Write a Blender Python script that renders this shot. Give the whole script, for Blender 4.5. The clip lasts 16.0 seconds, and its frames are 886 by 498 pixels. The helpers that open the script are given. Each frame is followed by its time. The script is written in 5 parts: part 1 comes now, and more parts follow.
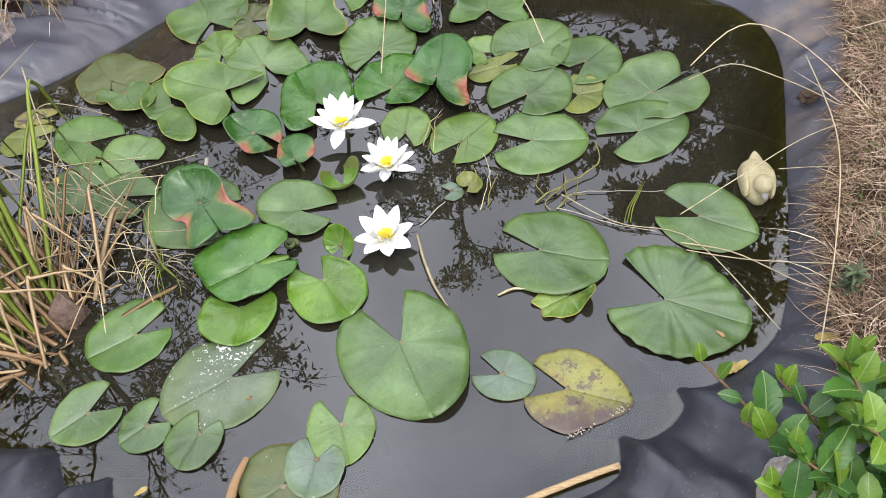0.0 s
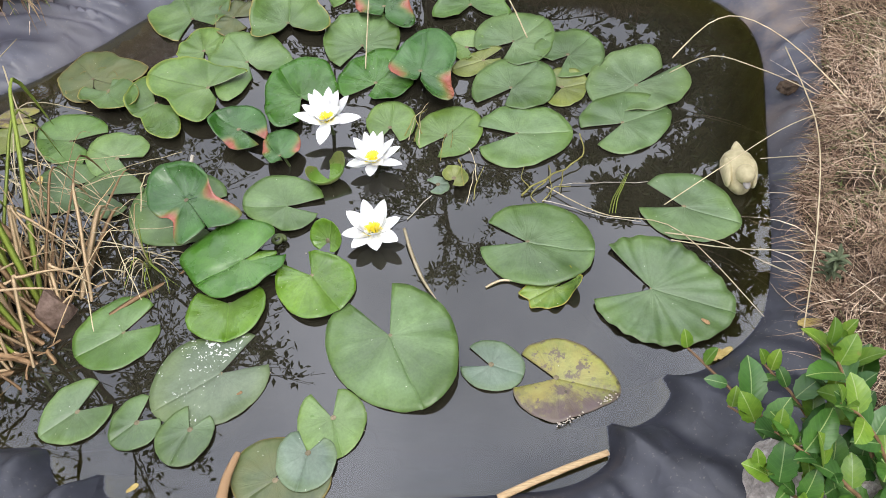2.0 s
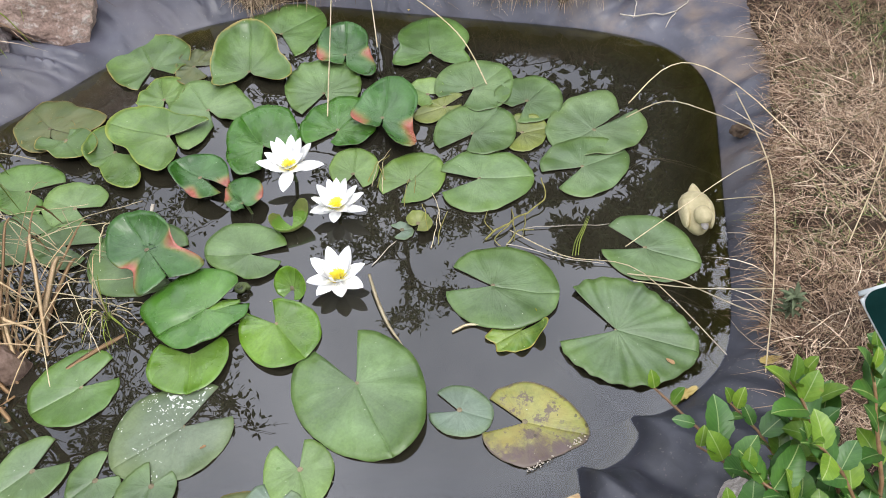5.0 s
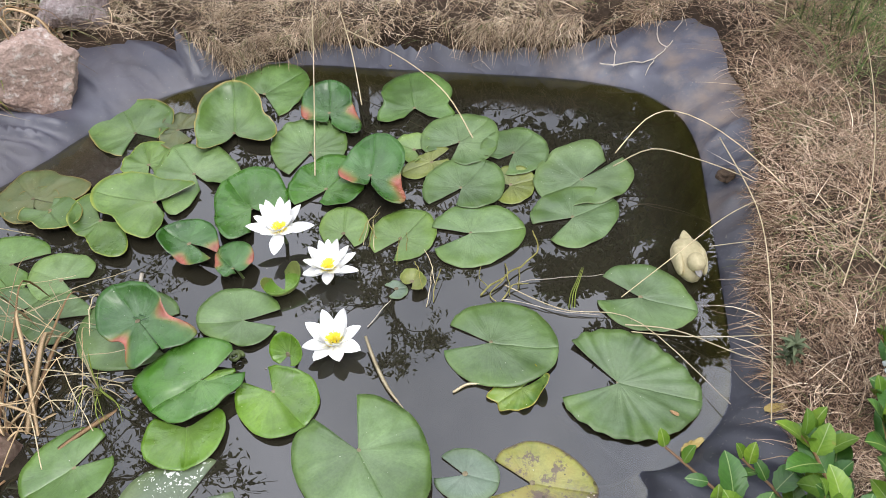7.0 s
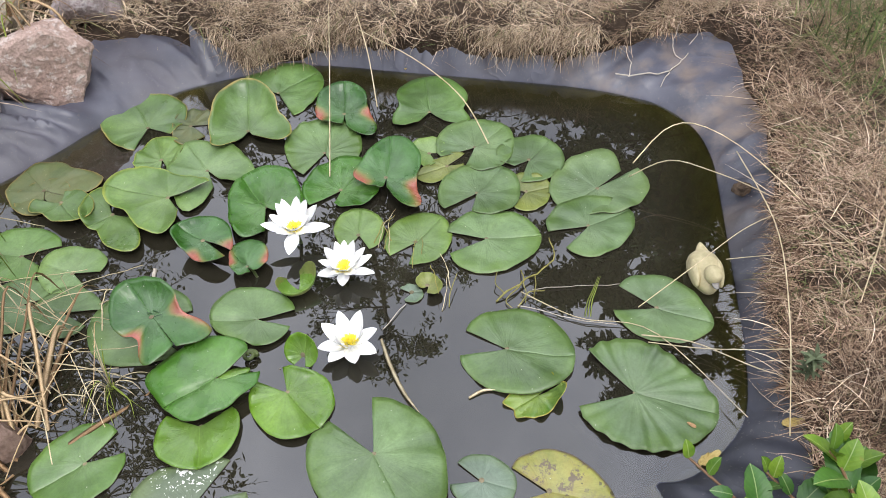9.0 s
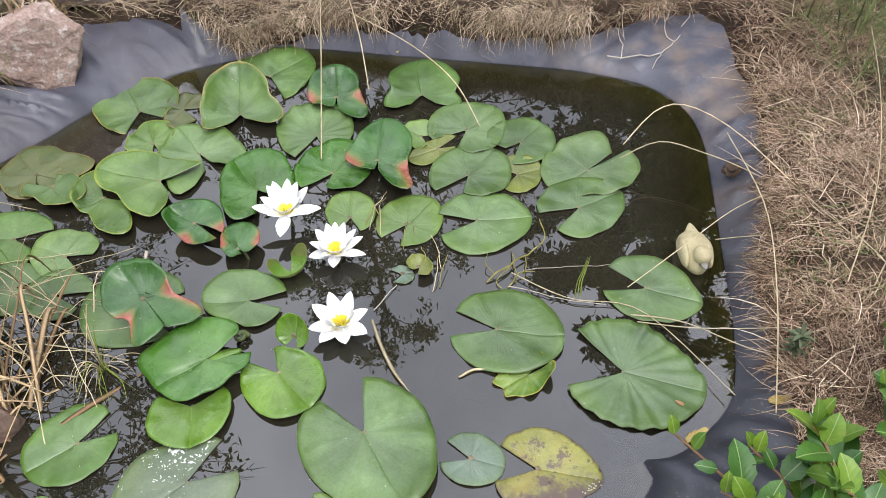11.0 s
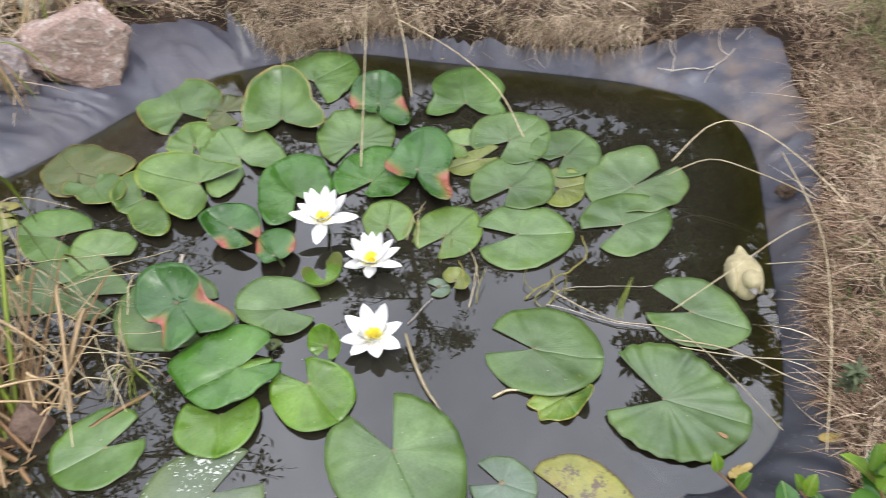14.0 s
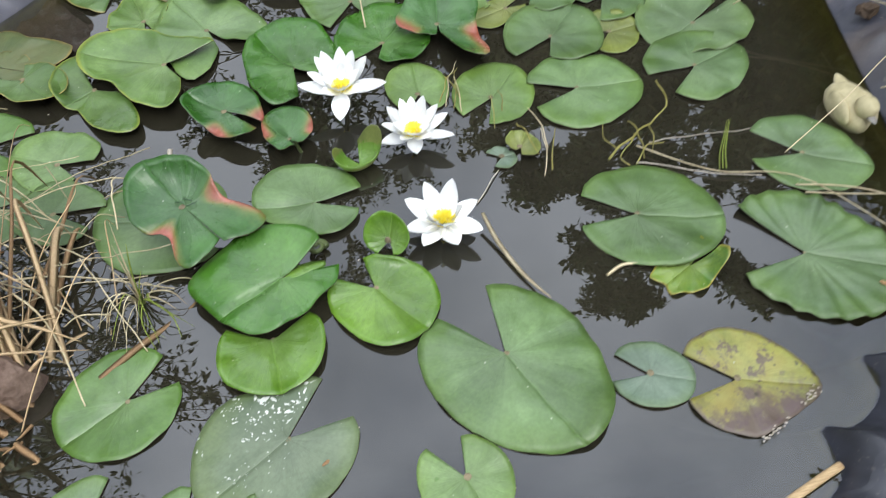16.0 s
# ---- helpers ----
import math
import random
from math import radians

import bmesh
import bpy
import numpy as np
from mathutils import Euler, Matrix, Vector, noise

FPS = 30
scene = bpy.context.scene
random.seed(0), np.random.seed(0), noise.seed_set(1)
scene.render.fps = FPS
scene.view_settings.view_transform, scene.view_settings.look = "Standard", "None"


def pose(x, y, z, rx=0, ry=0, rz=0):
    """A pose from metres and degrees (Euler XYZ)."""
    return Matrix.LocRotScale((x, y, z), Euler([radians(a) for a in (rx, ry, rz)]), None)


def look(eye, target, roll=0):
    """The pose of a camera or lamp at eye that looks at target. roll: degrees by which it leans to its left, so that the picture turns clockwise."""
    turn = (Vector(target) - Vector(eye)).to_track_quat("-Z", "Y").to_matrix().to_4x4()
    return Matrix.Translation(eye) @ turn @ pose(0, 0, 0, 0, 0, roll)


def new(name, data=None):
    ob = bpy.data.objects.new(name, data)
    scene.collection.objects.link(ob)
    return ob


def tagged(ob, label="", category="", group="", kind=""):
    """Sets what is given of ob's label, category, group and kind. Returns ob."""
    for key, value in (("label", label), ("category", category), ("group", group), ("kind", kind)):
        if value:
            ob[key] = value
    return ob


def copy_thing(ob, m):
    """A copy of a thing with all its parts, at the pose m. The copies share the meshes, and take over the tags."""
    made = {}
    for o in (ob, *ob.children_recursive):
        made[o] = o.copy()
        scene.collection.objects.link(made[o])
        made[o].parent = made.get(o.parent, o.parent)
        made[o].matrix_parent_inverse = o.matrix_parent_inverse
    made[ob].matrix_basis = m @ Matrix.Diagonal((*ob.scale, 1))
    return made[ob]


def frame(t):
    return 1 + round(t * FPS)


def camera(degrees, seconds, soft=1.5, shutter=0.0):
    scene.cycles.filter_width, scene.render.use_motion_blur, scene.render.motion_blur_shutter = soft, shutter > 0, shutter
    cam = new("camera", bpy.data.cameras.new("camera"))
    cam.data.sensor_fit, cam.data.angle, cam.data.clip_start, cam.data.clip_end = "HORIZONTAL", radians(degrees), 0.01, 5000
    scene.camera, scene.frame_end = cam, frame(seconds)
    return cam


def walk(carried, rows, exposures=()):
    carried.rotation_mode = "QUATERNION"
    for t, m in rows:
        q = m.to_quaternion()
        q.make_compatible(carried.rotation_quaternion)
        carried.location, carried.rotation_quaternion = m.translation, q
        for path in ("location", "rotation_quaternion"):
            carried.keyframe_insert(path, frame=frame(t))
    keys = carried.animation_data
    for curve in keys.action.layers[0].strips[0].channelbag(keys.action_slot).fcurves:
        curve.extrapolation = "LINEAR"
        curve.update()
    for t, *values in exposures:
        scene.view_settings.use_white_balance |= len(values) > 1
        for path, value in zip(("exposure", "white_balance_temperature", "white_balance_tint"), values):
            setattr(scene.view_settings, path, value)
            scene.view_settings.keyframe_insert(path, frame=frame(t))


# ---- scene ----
cam = camera(59.0, 16.0, 0.7, 0.3)
PATH = [
    (0, (0.259, 0.229, 1.41), (0.143, 1.489, -0.139), -6.8),
    (0.5, (0.25, 0.227, 1.412), (0.138, 1.488, -0.136), -6.4),
    (1, (0.259, 0.226, 1.409), (0.152, 1.465, -0.157), -7.2),
    (1.5, (0.263, 0.218, 1.405), (0.179, 1.465, -0.156), -6.8),
    (2, (0.251, 0.215, 1.413), (0.176, 1.469, -0.143), -6.2),
    (2.5, (0.246, 0.214, 1.413), (0.188, 1.477, -0.136), -5.1),
    (3, (0.241, 0.224, 1.414), (0.184, 1.481, -0.141), -4.9),
    (3.5, (0.233, 0.222, 1.414), (0.199, 1.505, -0.12), -4.3),
    (4, (0.221, 0.24, 1.417), (0.243, 1.529, -0.113), -3.4),
    (4.5, (0.238, 0.229, 1.405), (0.238, 1.556, -0.092), -5.1),
    (5, (0.242, 0.217, 1.417), (0.274, 1.551, -0.073), -3.6),
    (5.2, (0.242, 0.208, 1.423), (0.277, 1.568, -0.043), -3.4),
    (7.3, (0.193, 0.263, 1.441), (0.307, 1.662, 0.017), -4.1),
    (7.5, (0.137, 0.246, 1.421), (0.264, 1.607, -0.039), -3.7),
    (8, (0.117, 0.258, 1.42), (0.196, 1.642, -0.021), -2.6),
    (8.5, (0.129, 0.272, 1.436), (0.251, 1.682, 0.022), -1.5),
    (11, (0.16, 0.251, 1.429), (0.285, 1.638, -0.007), -1.7),
    (11.5, (0.152, 0.251, 1.43), (0.33, 1.621, -0.016), -0.8),
    (12, (0.155, 0.25, 1.433), (0.372, 1.618, -0.011), -0.2),
    (12.5, (0.139, 0.259, 1.432), (0.329, 1.623, -0.018), -0.2),
    (13, (0.124, 0.265, 1.43), (0.32, 1.649, 0.0), 0.8),
    (13.5, (0.119, 0.273, 1.426), (0.363, 1.617, -0.035), 2.2),
    (14, (0.168, 0.301, 1.412), (0.193, 1.702, -0.015), -2.6),
    (14.2, (0.172, 0.305, 1.411), (0.059, 1.706, -0.009), -6.5),
    (14.5, (0.147, 0.332, 1.387), (-0.029, 1.774, 0.012), -10.3),
    (14.7, (0.08, 0.34, 1.38), (0.044, 1.807, 0.021), -8.5),
    (14.9, (-0.005, 0.371, 1.375), (0.182, 1.793, -0.018), -7.3),
    (15, (-0.05, 0.4, 1.358), (0.263, 1.802, -0.037), -7.4),
    (15.1, (-0.107, 0.385, 1.324), (0.248, 1.748, -0.088), -7.4),
    (15.3, (-0.163, 0.443, 1.29), (0.108, 1.873, -0.078), -6.8),
    (15.5, (-0.188, 0.482, 1.225), (0.097, 1.861, -0.196), -1.5),
    (15.7, (-0.192, 0.52, 1.168), (0.164, 1.785, -0.344), 3.4),
    (16, (-0.175, 0.505, 1.088), (0.094, 1.727, -0.471), -0.4),
]
walk(cam, [(t, look(eye, target, roll)) for t, eye, target, roll in PATH],
     exposures=((0.0, 0.34, 6500, 10), (14.4, 0.34, 6500, 10), (15.3, 0.28, 6430, 8), (16.0, 0.22, 6330, 5)))

# ---- world and light ----
world = bpy.data.worlds.new("overcast")
scene.world = world
world.use_nodes = True
wn, wl = world.node_tree.nodes, world.node_tree.links
wn.clear()
sky = wn.new("ShaderNodeTexSky")
sky.sky_type, sky.sun_disc = "NISHITA", False
sky.sun_elevation, sky.sun_rotation = radians(55), radians(200)
cloud = wn.new("ShaderNodeTexNoise")
cloud.inputs["Scale"].default_value, cloud.inputs["Detail"].default_value = 2.2, 5
tc = wn.new("ShaderNodeTexCoord")
wl.new(tc.outputs["Generated"], cloud.inputs["Vector"])
cramp = wn.new("ShaderNodeValToRGB")
cramp.color_ramp.elements[0].position, cramp.color_ramp.elements[0].color = 0.38, (6.1, 6.5, 7.7, 1)
cramp.color_ramp.elements[1].position, cramp.color_ramp.elements[1].color = 0.64, (15.3, 15.4, 16.6, 1)
wl.new(cloud.outputs["Fac"], cramp.inputs["Fac"])
cmix = wn.new("ShaderNodeMix")
cmix.data_type = "RGBA"
cmix.inputs["Factor"].default_value = 0.85
wl.new(sky.outputs["Color"], cmix.inputs["A"])

# an overcast sky is brightest overhead
sp = wn.new("ShaderNodeSeparateXYZ")
wl.new(tc.outputs["Generated"], sp.inputs[0])
zen = wn.new("ShaderNodeMapRange")
zen.inputs["From Min"].default_value, zen.inputs["From Max"].default_value, zen.inputs["To Min"].default_value, zen.inputs["To Max"].default_value = 0, 1, 0.5, 1.85
wl.new(sp.outputs[2], zen.inputs["Value"])
zmul = wn.new("ShaderNodeMix")
zmul.data_type, zmul.blend_type = "RGBA", "MULTIPLY"
zmul.inputs["Factor"].default_value = 1.0
wl.new(cramp.outputs["Color"], zmul.inputs["A"])
wl.new(zen.outputs["Result"], zmul.inputs["B"])
bg = wn.new("ShaderNodeBackground")
bg.inputs["Strength"].default_value = 0.1
wl.new(zmul.outputs["Result"], cmix.inputs["B"])
wl.new(cmix.outputs["Result"], bg.inputs["Color"])
wl.new(bg.outputs["Background"], wn.new("ShaderNodeOutputWorld").inputs["Surface"])

sun = new("sun", bpy.data.lights.new("sun", "SUN"))
sun.data.energy, sun.data.angle, sun.data.color = 1.0, radians(25), (1.0, 0.96, 0.9)
sun.matrix_world = look((0.8, -2.2, 4.5), (0, 0, 0))


# ---- materials ----
class Nodes:
    """A node material in short words."""

    def __init__(self, name, rough=0.5, spec=0.5, metal=0.0):
        self.m = bpy.data.materials.new(name)
        self.m.use_nodes = True
        self.t = self.m.node_tree
        self.b = self.t.nodes["Principled BSDF"]
        self.b.inputs["Roughness"].default_value = rough
        self.b.inputs["Specular IOR Level"].default_value = spec
        self.b.inputs["Metallic"].default_value = metal
        self.co = self.t.nodes.new("ShaderNodeTexCoord").outputs["Object"]
        self.info = self.t.nodes.new("ShaderNodeObjectInfo")

    def node(self, kind, **values):
        n = self.t.nodes.new(kind)
        for k, v in values.items():
            n.inputs[k.replace("_", " ")].default_value = v
        return n

    def link(self, a, b):
        self.t.links.new(a, b)

    def noise(self, scale, detail=4, rough=0.55, vec=None, stretch=None):
        n = self.node("ShaderNodeTexNoise", Scale=scale, Detail=detail, Roughness=rough)
        v = vec or self.shifted()
        if stretch:
            mp = self.node("ShaderNodeMapping")
            mp.inputs["Scale"].default_value = stretch
            self.link(v, mp.inputs["Vector"])
            v = mp.outputs["Vector"]
        self.link(v, n.inputs["Vector"])
        return n.outputs["Fac"]

    def shifted(self):
        """Object coordinates moved by the object's own random value."""
        a = self.node("ShaderNodeVectorMath")
        s = self.node("ShaderNodeVectorMath")
        s.operation = "SCALE"
        s.inputs[0].default_value = (7, 3, 5)
        self.link(self.info.outputs["Random"], s.inputs["Scale"])
        self.link(self.co, a.inputs[0])
        self.link(s.outputs[0], a.inputs[1])
        return a.outputs[0]

    def math(self, op, a, b=None, c=None):
        n = self.t.nodes.new("ShaderNodeMath")
        n.operation = op
        for i, v in enumerate((a, b, c)):
            if v is None:
                continue
            if isinstance(v, (int, float)):
                n.inputs[i].default_value = v
            else:
                self.link(v, n.inputs[i])
        return n.outputs[0]

    def ramp(self, fac, *stops):
        n = self.t.nodes.new("ShaderNodeValToRGB")
        e = n.color_ramp.elements
        while len(e) < len(stops):
            e.new(0.5)
        for el, (p, c) in zip(e, stops):
            el.position = p
            el.color = (*c, 1) if not isinstance(c, (int, float)) else (c, c, c, 1)
        self.link(fac, n.inputs["Fac"])
        return n.outputs["Color"]

    def mix(self, fac, a, b, how="MIX"):
        n = self.t.nodes.new("ShaderNodeMix")
        n.data_type, n.blend_type = "RGBA", how
        for sock, v in ((n.inputs["Factor"], fac), (n.inputs["A"], a), (n.inputs["B"], b)):
            if isinstance(v, (int, float)):
                sock.default_value = v
            elif isinstance(v, tuple):
                sock.default_value = (*v, 1)
            else:
                self.link(v, sock)
        return n.outputs["Result"]

    def attr(self, name):
        n = self.t.nodes.new("ShaderNodeAttribute")
        n.attribute_name = name
        return n.outputs["Fac"]

    def bump(self, fac, strength=0.3, distance=0.002, prior=None):
        n = self.node("ShaderNodeBump", Strength=strength, Distance=distance)
        self.link(fac, n.inputs["Height"])
        if prior:
            self.link(prior, n.inputs["Normal"])
        self.link(n.outputs["Normal"], self.b.inputs["Normal"])
        return n.outputs["Normal"]

    def done(self, color=None, rough=None):
        if color is not None:
            if isinstance(color, tuple):
                self.b.inputs["Base Color"].default_value = (*color, 1)
            else:
                self.link(color, self.b.inputs["Base Color"])
        if rough is not None:
            self.link(rough, self.b.inputs["Roughness"])
        return self.m


def lily_leaf(name, dark, light, rough=0.38, spec=0.75, edge=None, edge_from=0.93, spots=None, specks=0.0, scar=False, blotch=None, rot=None, rib=0.2, tint=1.28, wax_sheen=0.38):
    """A lily leaf: radiating veins, mottling, and what age has done to it. The stalk meets the leaf at the object's origin."""
    dark, light = ((c[0] * 1.17, c[1] * 1.02, c[2] * tint) for c in (dark, light))
    n = Nodes(name, rough, spec)
    sep = n.node("ShaderNodeSeparateXYZ")
    n.link(n.co, sep.inputs[0])
    x, y = sep.outputs[0], sep.outputs[1]
    ang = n.math("ARCTAN2", y, x)
    rad = n.math("SQRT", n.math("ADD", n.math("MULTIPLY", x, x), n.math("MULTIPLY", y, y)))
    fan = n.node("ShaderNodeCombineXYZ")
    n.link(n.math("MULTIPLY", ang, 3.0), fan.inputs[0])
    n.link(n.math("MULTIPLY", rad, 6.0), fan.inputs[1])
    n.link(n.math("MULTIPLY", n.info.outputs["Random"], 40), fan.inputs[2])
    streak = n.noise(1.5, 4, 0.65, vec=fan.outputs[0])
    broad = n.noise(8, 5, 0.6)
    fine = n.noise(160, 3)
    deep, pale = tuple(c * 0.78 for c in dark), tuple(c * 1.22 for c in light)
    base = n.ramp(n.math("ADD", n.math("MULTIPLY", streak, 0.24), n.math("MULTIPLY", broad, 0.76)), (0.34, deep), (0.5, tuple(0.5 * (a + b) for a, b in zip(dark, light))), (0.66, pale))
    # waxy bloom and painted sky sheen towards the middle, fresher green at the rim
    bloom_sheen = n.math("ADD", n.attr("rim"), n.math("MULTIPLY", n.math("SUBTRACT", n.noise(12, 3), 0.5), 0.9))
    base = n.mix(n.ramp(bloom_sheen, (0.15, wax_sheen), (0.86, 0.0)), base, tuple(min(1, 0.72 * c + 0.07) for c in light))
    base = n.mix(n.ramp(bloom_sheen, (0.72, 0.0), (1.15, 0.6)), base, (dark[0] * 1.15, dark[1] * 1.12, dark[2] * 0.55))
    vein = n.math("ABSOLUTE", n.math("SINE", n.math("MULTIPLY", n.math("ADD", ang, n.math("MULTIPLY", broad, 0.9)), 8.0)))
    veinline = n.math("MULTIPLY", n.math("LESS_THAN", vein, 0.06), n.math("GREATER_THAN", rad, 0.008))
    base = n.mix(n.math("MULTIPLY", veinline, 0.05), base, tuple(min(1, c * 1.7 + 0.03) for c in light))
    ribline = n.math("MULTIPLY", n.math("LESS_THAN", n.math("ABSOLUTE", n.math("ADD", y, n.math("MULTIPLY", n.math("SUBTRACT", broad, 0.5), 0.012))), 0.0016 if rib < 0.5 else 0.0009), n.math("LESS_THAN", x, 0.0))
    base = n.mix(n.math("MULTIPLY", ribline, rib), base, tuple(min(1, c * 1.6 + 0.04 + 0.08 * (rib > 0.5)) for c in light))
    base = n.mix(0.35, base, n.ramp(fine, (0.3, 0.35), (0.7, 0.65)), "OVERLAY")
    # each leaf has its own tone, and lighter and darker areas
    tone = n.math("ADD", n.math("MULTIPLY", n.info.outputs["Random"], 0.30), n.math("MULTIPLY", n.noise(9, 2, 0.4), 0.9))
    base = n.mix(1.0, base, n.ramp(tone, (0.30, (0.58, 0.60, 0.54)), (0.60, (0.86, 0.86, 0.86)), (0.92, (1.18, 1.10, 1.14))), "MULTIPLY")
    rim = n.attr("rim")
    if blotch:
        patch = n.noise(16, 5, 0.62)
        base = n.mix(n.ramp(patch, (0.40, 0.0), (0.66, 0.9)), base, blotch)
    if rot:
        side = n.math("ADD", n.math("MULTIPLY", n.math("ADD", y, n.math("MULTIPLY", x, -0.35)), 5.0), n.noise(24, 5, 0.65))
        base = n.mix(n.ramp(n.noise(26, 5, 0.7), (0.53, 0.0), (0.59, 0.85)), base, rot)
        base = n.mix(n.ramp(side, (0.62, 0.0), (0.84, 0.9)), base, rot)
    if edge:
        wob = n.math("ADD", rim, n.math("MULTIPLY", n.math("SUBTRACT", n.noise(22, 4), 0.5), 0.10))
        base = n.mix(n.ramp(wob, (edge_from - 0.02, 0.0), (edge_from + 0.05, 1.0)), base, edge)
    if scar:
        s = n.math("ADD", n.attr("scar"), n.math("MULTIPLY", n.math("SUBTRACT", n.noise(26, 5, 0.65), 0.5), 0.55))
        base = n.mix(n.ramp(s, (0.22, 0.0), (0.55, 0.6)), base, (0.23, 0.24, 0.06))
        base = n.mix(n.ramp(s, (0.42, 0.0), (0.85, 0.88)), base, n.ramp(n.noise(40, 4), (0.35, (0.27, 0.05, 0.035)), (0.62, (0.47, 0.14, 0.11))))
    if spots:
        v = n.node("ShaderNodeTexVoronoi", Scale=34.0)
        n.link(n.shifted(), v.inputs["Vector"])
        keep = n.math("GREATER_THAN", n.noise(13, 2), 0.52)
        dot = n.math("MULTIPLY", n.math("LESS_THAN", v.outputs["Distance"], 0.15), keep)
        base = n.mix(n.math("MULTIPLY", dot, 0.8), base, spots)
    if specks:
        v = n.node("ShaderNodeTexVoronoi", Scale=84.0)
        warp = n.node("ShaderNodeVectorMath")
        wob = n.node("ShaderNodeTexNoise", Scale=60.0, Detail=3.0)
        n.link(n.shifted(), wob.inputs["Vector"])
        n.link(n.shifted(), warp.inputs[0])
        sc = n.node("ShaderNodeVectorMath")
        sc.operation = "SCALE"
        sc.inputs["Scale"].default_value = 0.05
        n.link(wob.outputs["Color"], sc.inputs[0])
        n.link(sc.outputs[0], warp.inputs[1])
        n.link(warp.outputs[0], v.inputs["Vector"])
        field = n.ramp(n.math("ADD", n.noise(13, 3), n.math("MULTIPLY", y, 1.2)), (0.46, 0.0), (0.80, 1.0))
        cut = n.math("MULTIPLY", field, specks)
        base = n.mix(n.math("LESS_THAN", v.outputs["Distance"], cut), base, (0.72, 0.74, 0.68))
    # tiny pale dust
    v = n.node("ShaderNodeTexVoronoi", Scale=60.0)
    n.link(n.shifted(), v.inputs["Vector"])
    base = n.mix(n.math("MULTIPLY", n.math("LESS_THAN", v.outputs["Distance"], 0.065), n.math("GREATER_THAN", n.noise(40, 1), 0.56)), base, (0.6, 0.62, 0.5))
    hgt = n.math("ADD", n.math("MULTIPLY", streak, 0.8), n.math("ADD", n.math("MULTIPLY", fine, 0.14), n.math("MULTIPLY", n.ramp(vein, (0.0, 0.0), (0.3, 1.0)), 0.05)))
    groove = n.math("MULTIPLY", n.math("LESS_THAN", x, 0.0), n.math("POWER", 2.718, n.math("MULTIPLY", n.math("ABSOLUTE", n.math("ADD", y, n.math("MULTIPLY", n.math("SUBTRACT", broad, 0.5), 0.012))), -330.0)))
    # the two halves fold a little along the rib, and the blade is never flat
    bent = n.math("MULTIPLY", n.math("ABSOLUTE", y), n.math("SUBTRACT", n.math("MULTIPLY", n.info.outputs["Random"], 130.0), 40.0))
    hgt = n.math("ADD", n.math("ADD", hgt, bent), n.math("MULTIPLY", n.noise(13, 2, 0.4), 7.0))
    hgt = n.math("SUBTRACT", hgt, n.math("MULTIPLY", groove, 2.0))
    n.bump(hgt, 0.5, 0.004)
    return n.done(base, n.ramp(broad, (0.3, rough - 0.07), (0.7, rough + 0.1)))


leaf_soft = lily_leaf("leaf_soft", (0.105, 0.215, 0.052), (0.165, 0.30, 0.088), 0.40)
leaf_mid = lily_leaf("leaf_mid", (0.075, 0.18, 0.03), (0.125, 0.255, 0.055), 0.34)
leaf_dull = lily_leaf("leaf_dull", (0.09, 0.185, 0.05), (0.14, 0.25, 0.08), 0.42)
leaf_blue = lily_leaf("leaf_blue", (0.10, 0.18, 0.095), (0.15, 0.24, 0.13), 0.42)
leaf_light = lily_leaf("leaf_light", (0.135, 0.26, 0.052), (0.185, 0.33, 0.085), 0.42, spots=(0.10, 0.2, 0.03))
leaf_bright = lily_leaf("leaf_bright", (0.10, 0.25, 0.022), (0.175, 0.35, 0.05), 0.28, tint=0.95)
leaf_glossy = lily_leaf("leaf_glossy", (0.038, 0.155, 0.014), (0.10, 0.255, 0.045), 0.27, 0.65, tint=1.0, wax_sheen=0.45)
leaf_old = lily_leaf("leaf_old", (0.07, 0.12, 0.03), (0.13, 0.19, 0.05), 0.45, edge=(0.30, 0.22, 0.06), edge_from=0.985, blotch=(0.13, 0.14, 0.05))
leaf_rim = lily_leaf("leaf_rim", (0.08, 0.18, 0.035), (0.135, 0.255, 0.06), 0.34, edge=(0.42, 0.33, 0.10), edge_from=0.985)
leaf_yellow = lily_leaf("leaf_yellow", (0.20, 0.26, 0.05), (0.32, 0.35, 0.06), 0.45, edge=(0.17, 0.13, 0.10), edge_from=0.97, spots=(0.06, 0.05, 0.02), blotch=(0.27, 0.22, 0.05), rot=(0.115, 0.075, 0.07))
leaf_limed = lily_leaf("leaf_limed", (0.08, 0.185, 0.028), (0.145, 0.275, 0.055), 0.32, edge=(0.34, 0.40, 0.07), edge_from=0.972)
leaf_yellowgreen = lily_leaf("leaf_yellowgreen", (0.15, 0.22, 0.04), (0.24, 0.30, 0.06), 0.42, spots=(0.09, 0.13, 0.03))
leaf_speckled = lily_leaf("leaf_speckled", (0.10, 0.17, 0.07), (0.16, 0.235, 0.11), 0.5, specks=0.42)
leaf_specked = lily_leaf("leaf_specked", (0.09, 0.175, 0.05), (0.135, 0.235, 0.08), 0.46, specks=0.16)
leaf_scar = lily_leaf("leaf_scar", (0.022, 0.105, 0.010), (0.075, 0.205, 0.05), 0.27, 0.65, scar=True, tint=1.05, wax_sheen=0.6)
leaf_under = lily_leaf("leaf_under", (0.05, 0.05, 0.02), (0.10, 0.075, 0.04), 0.5, 0.4)

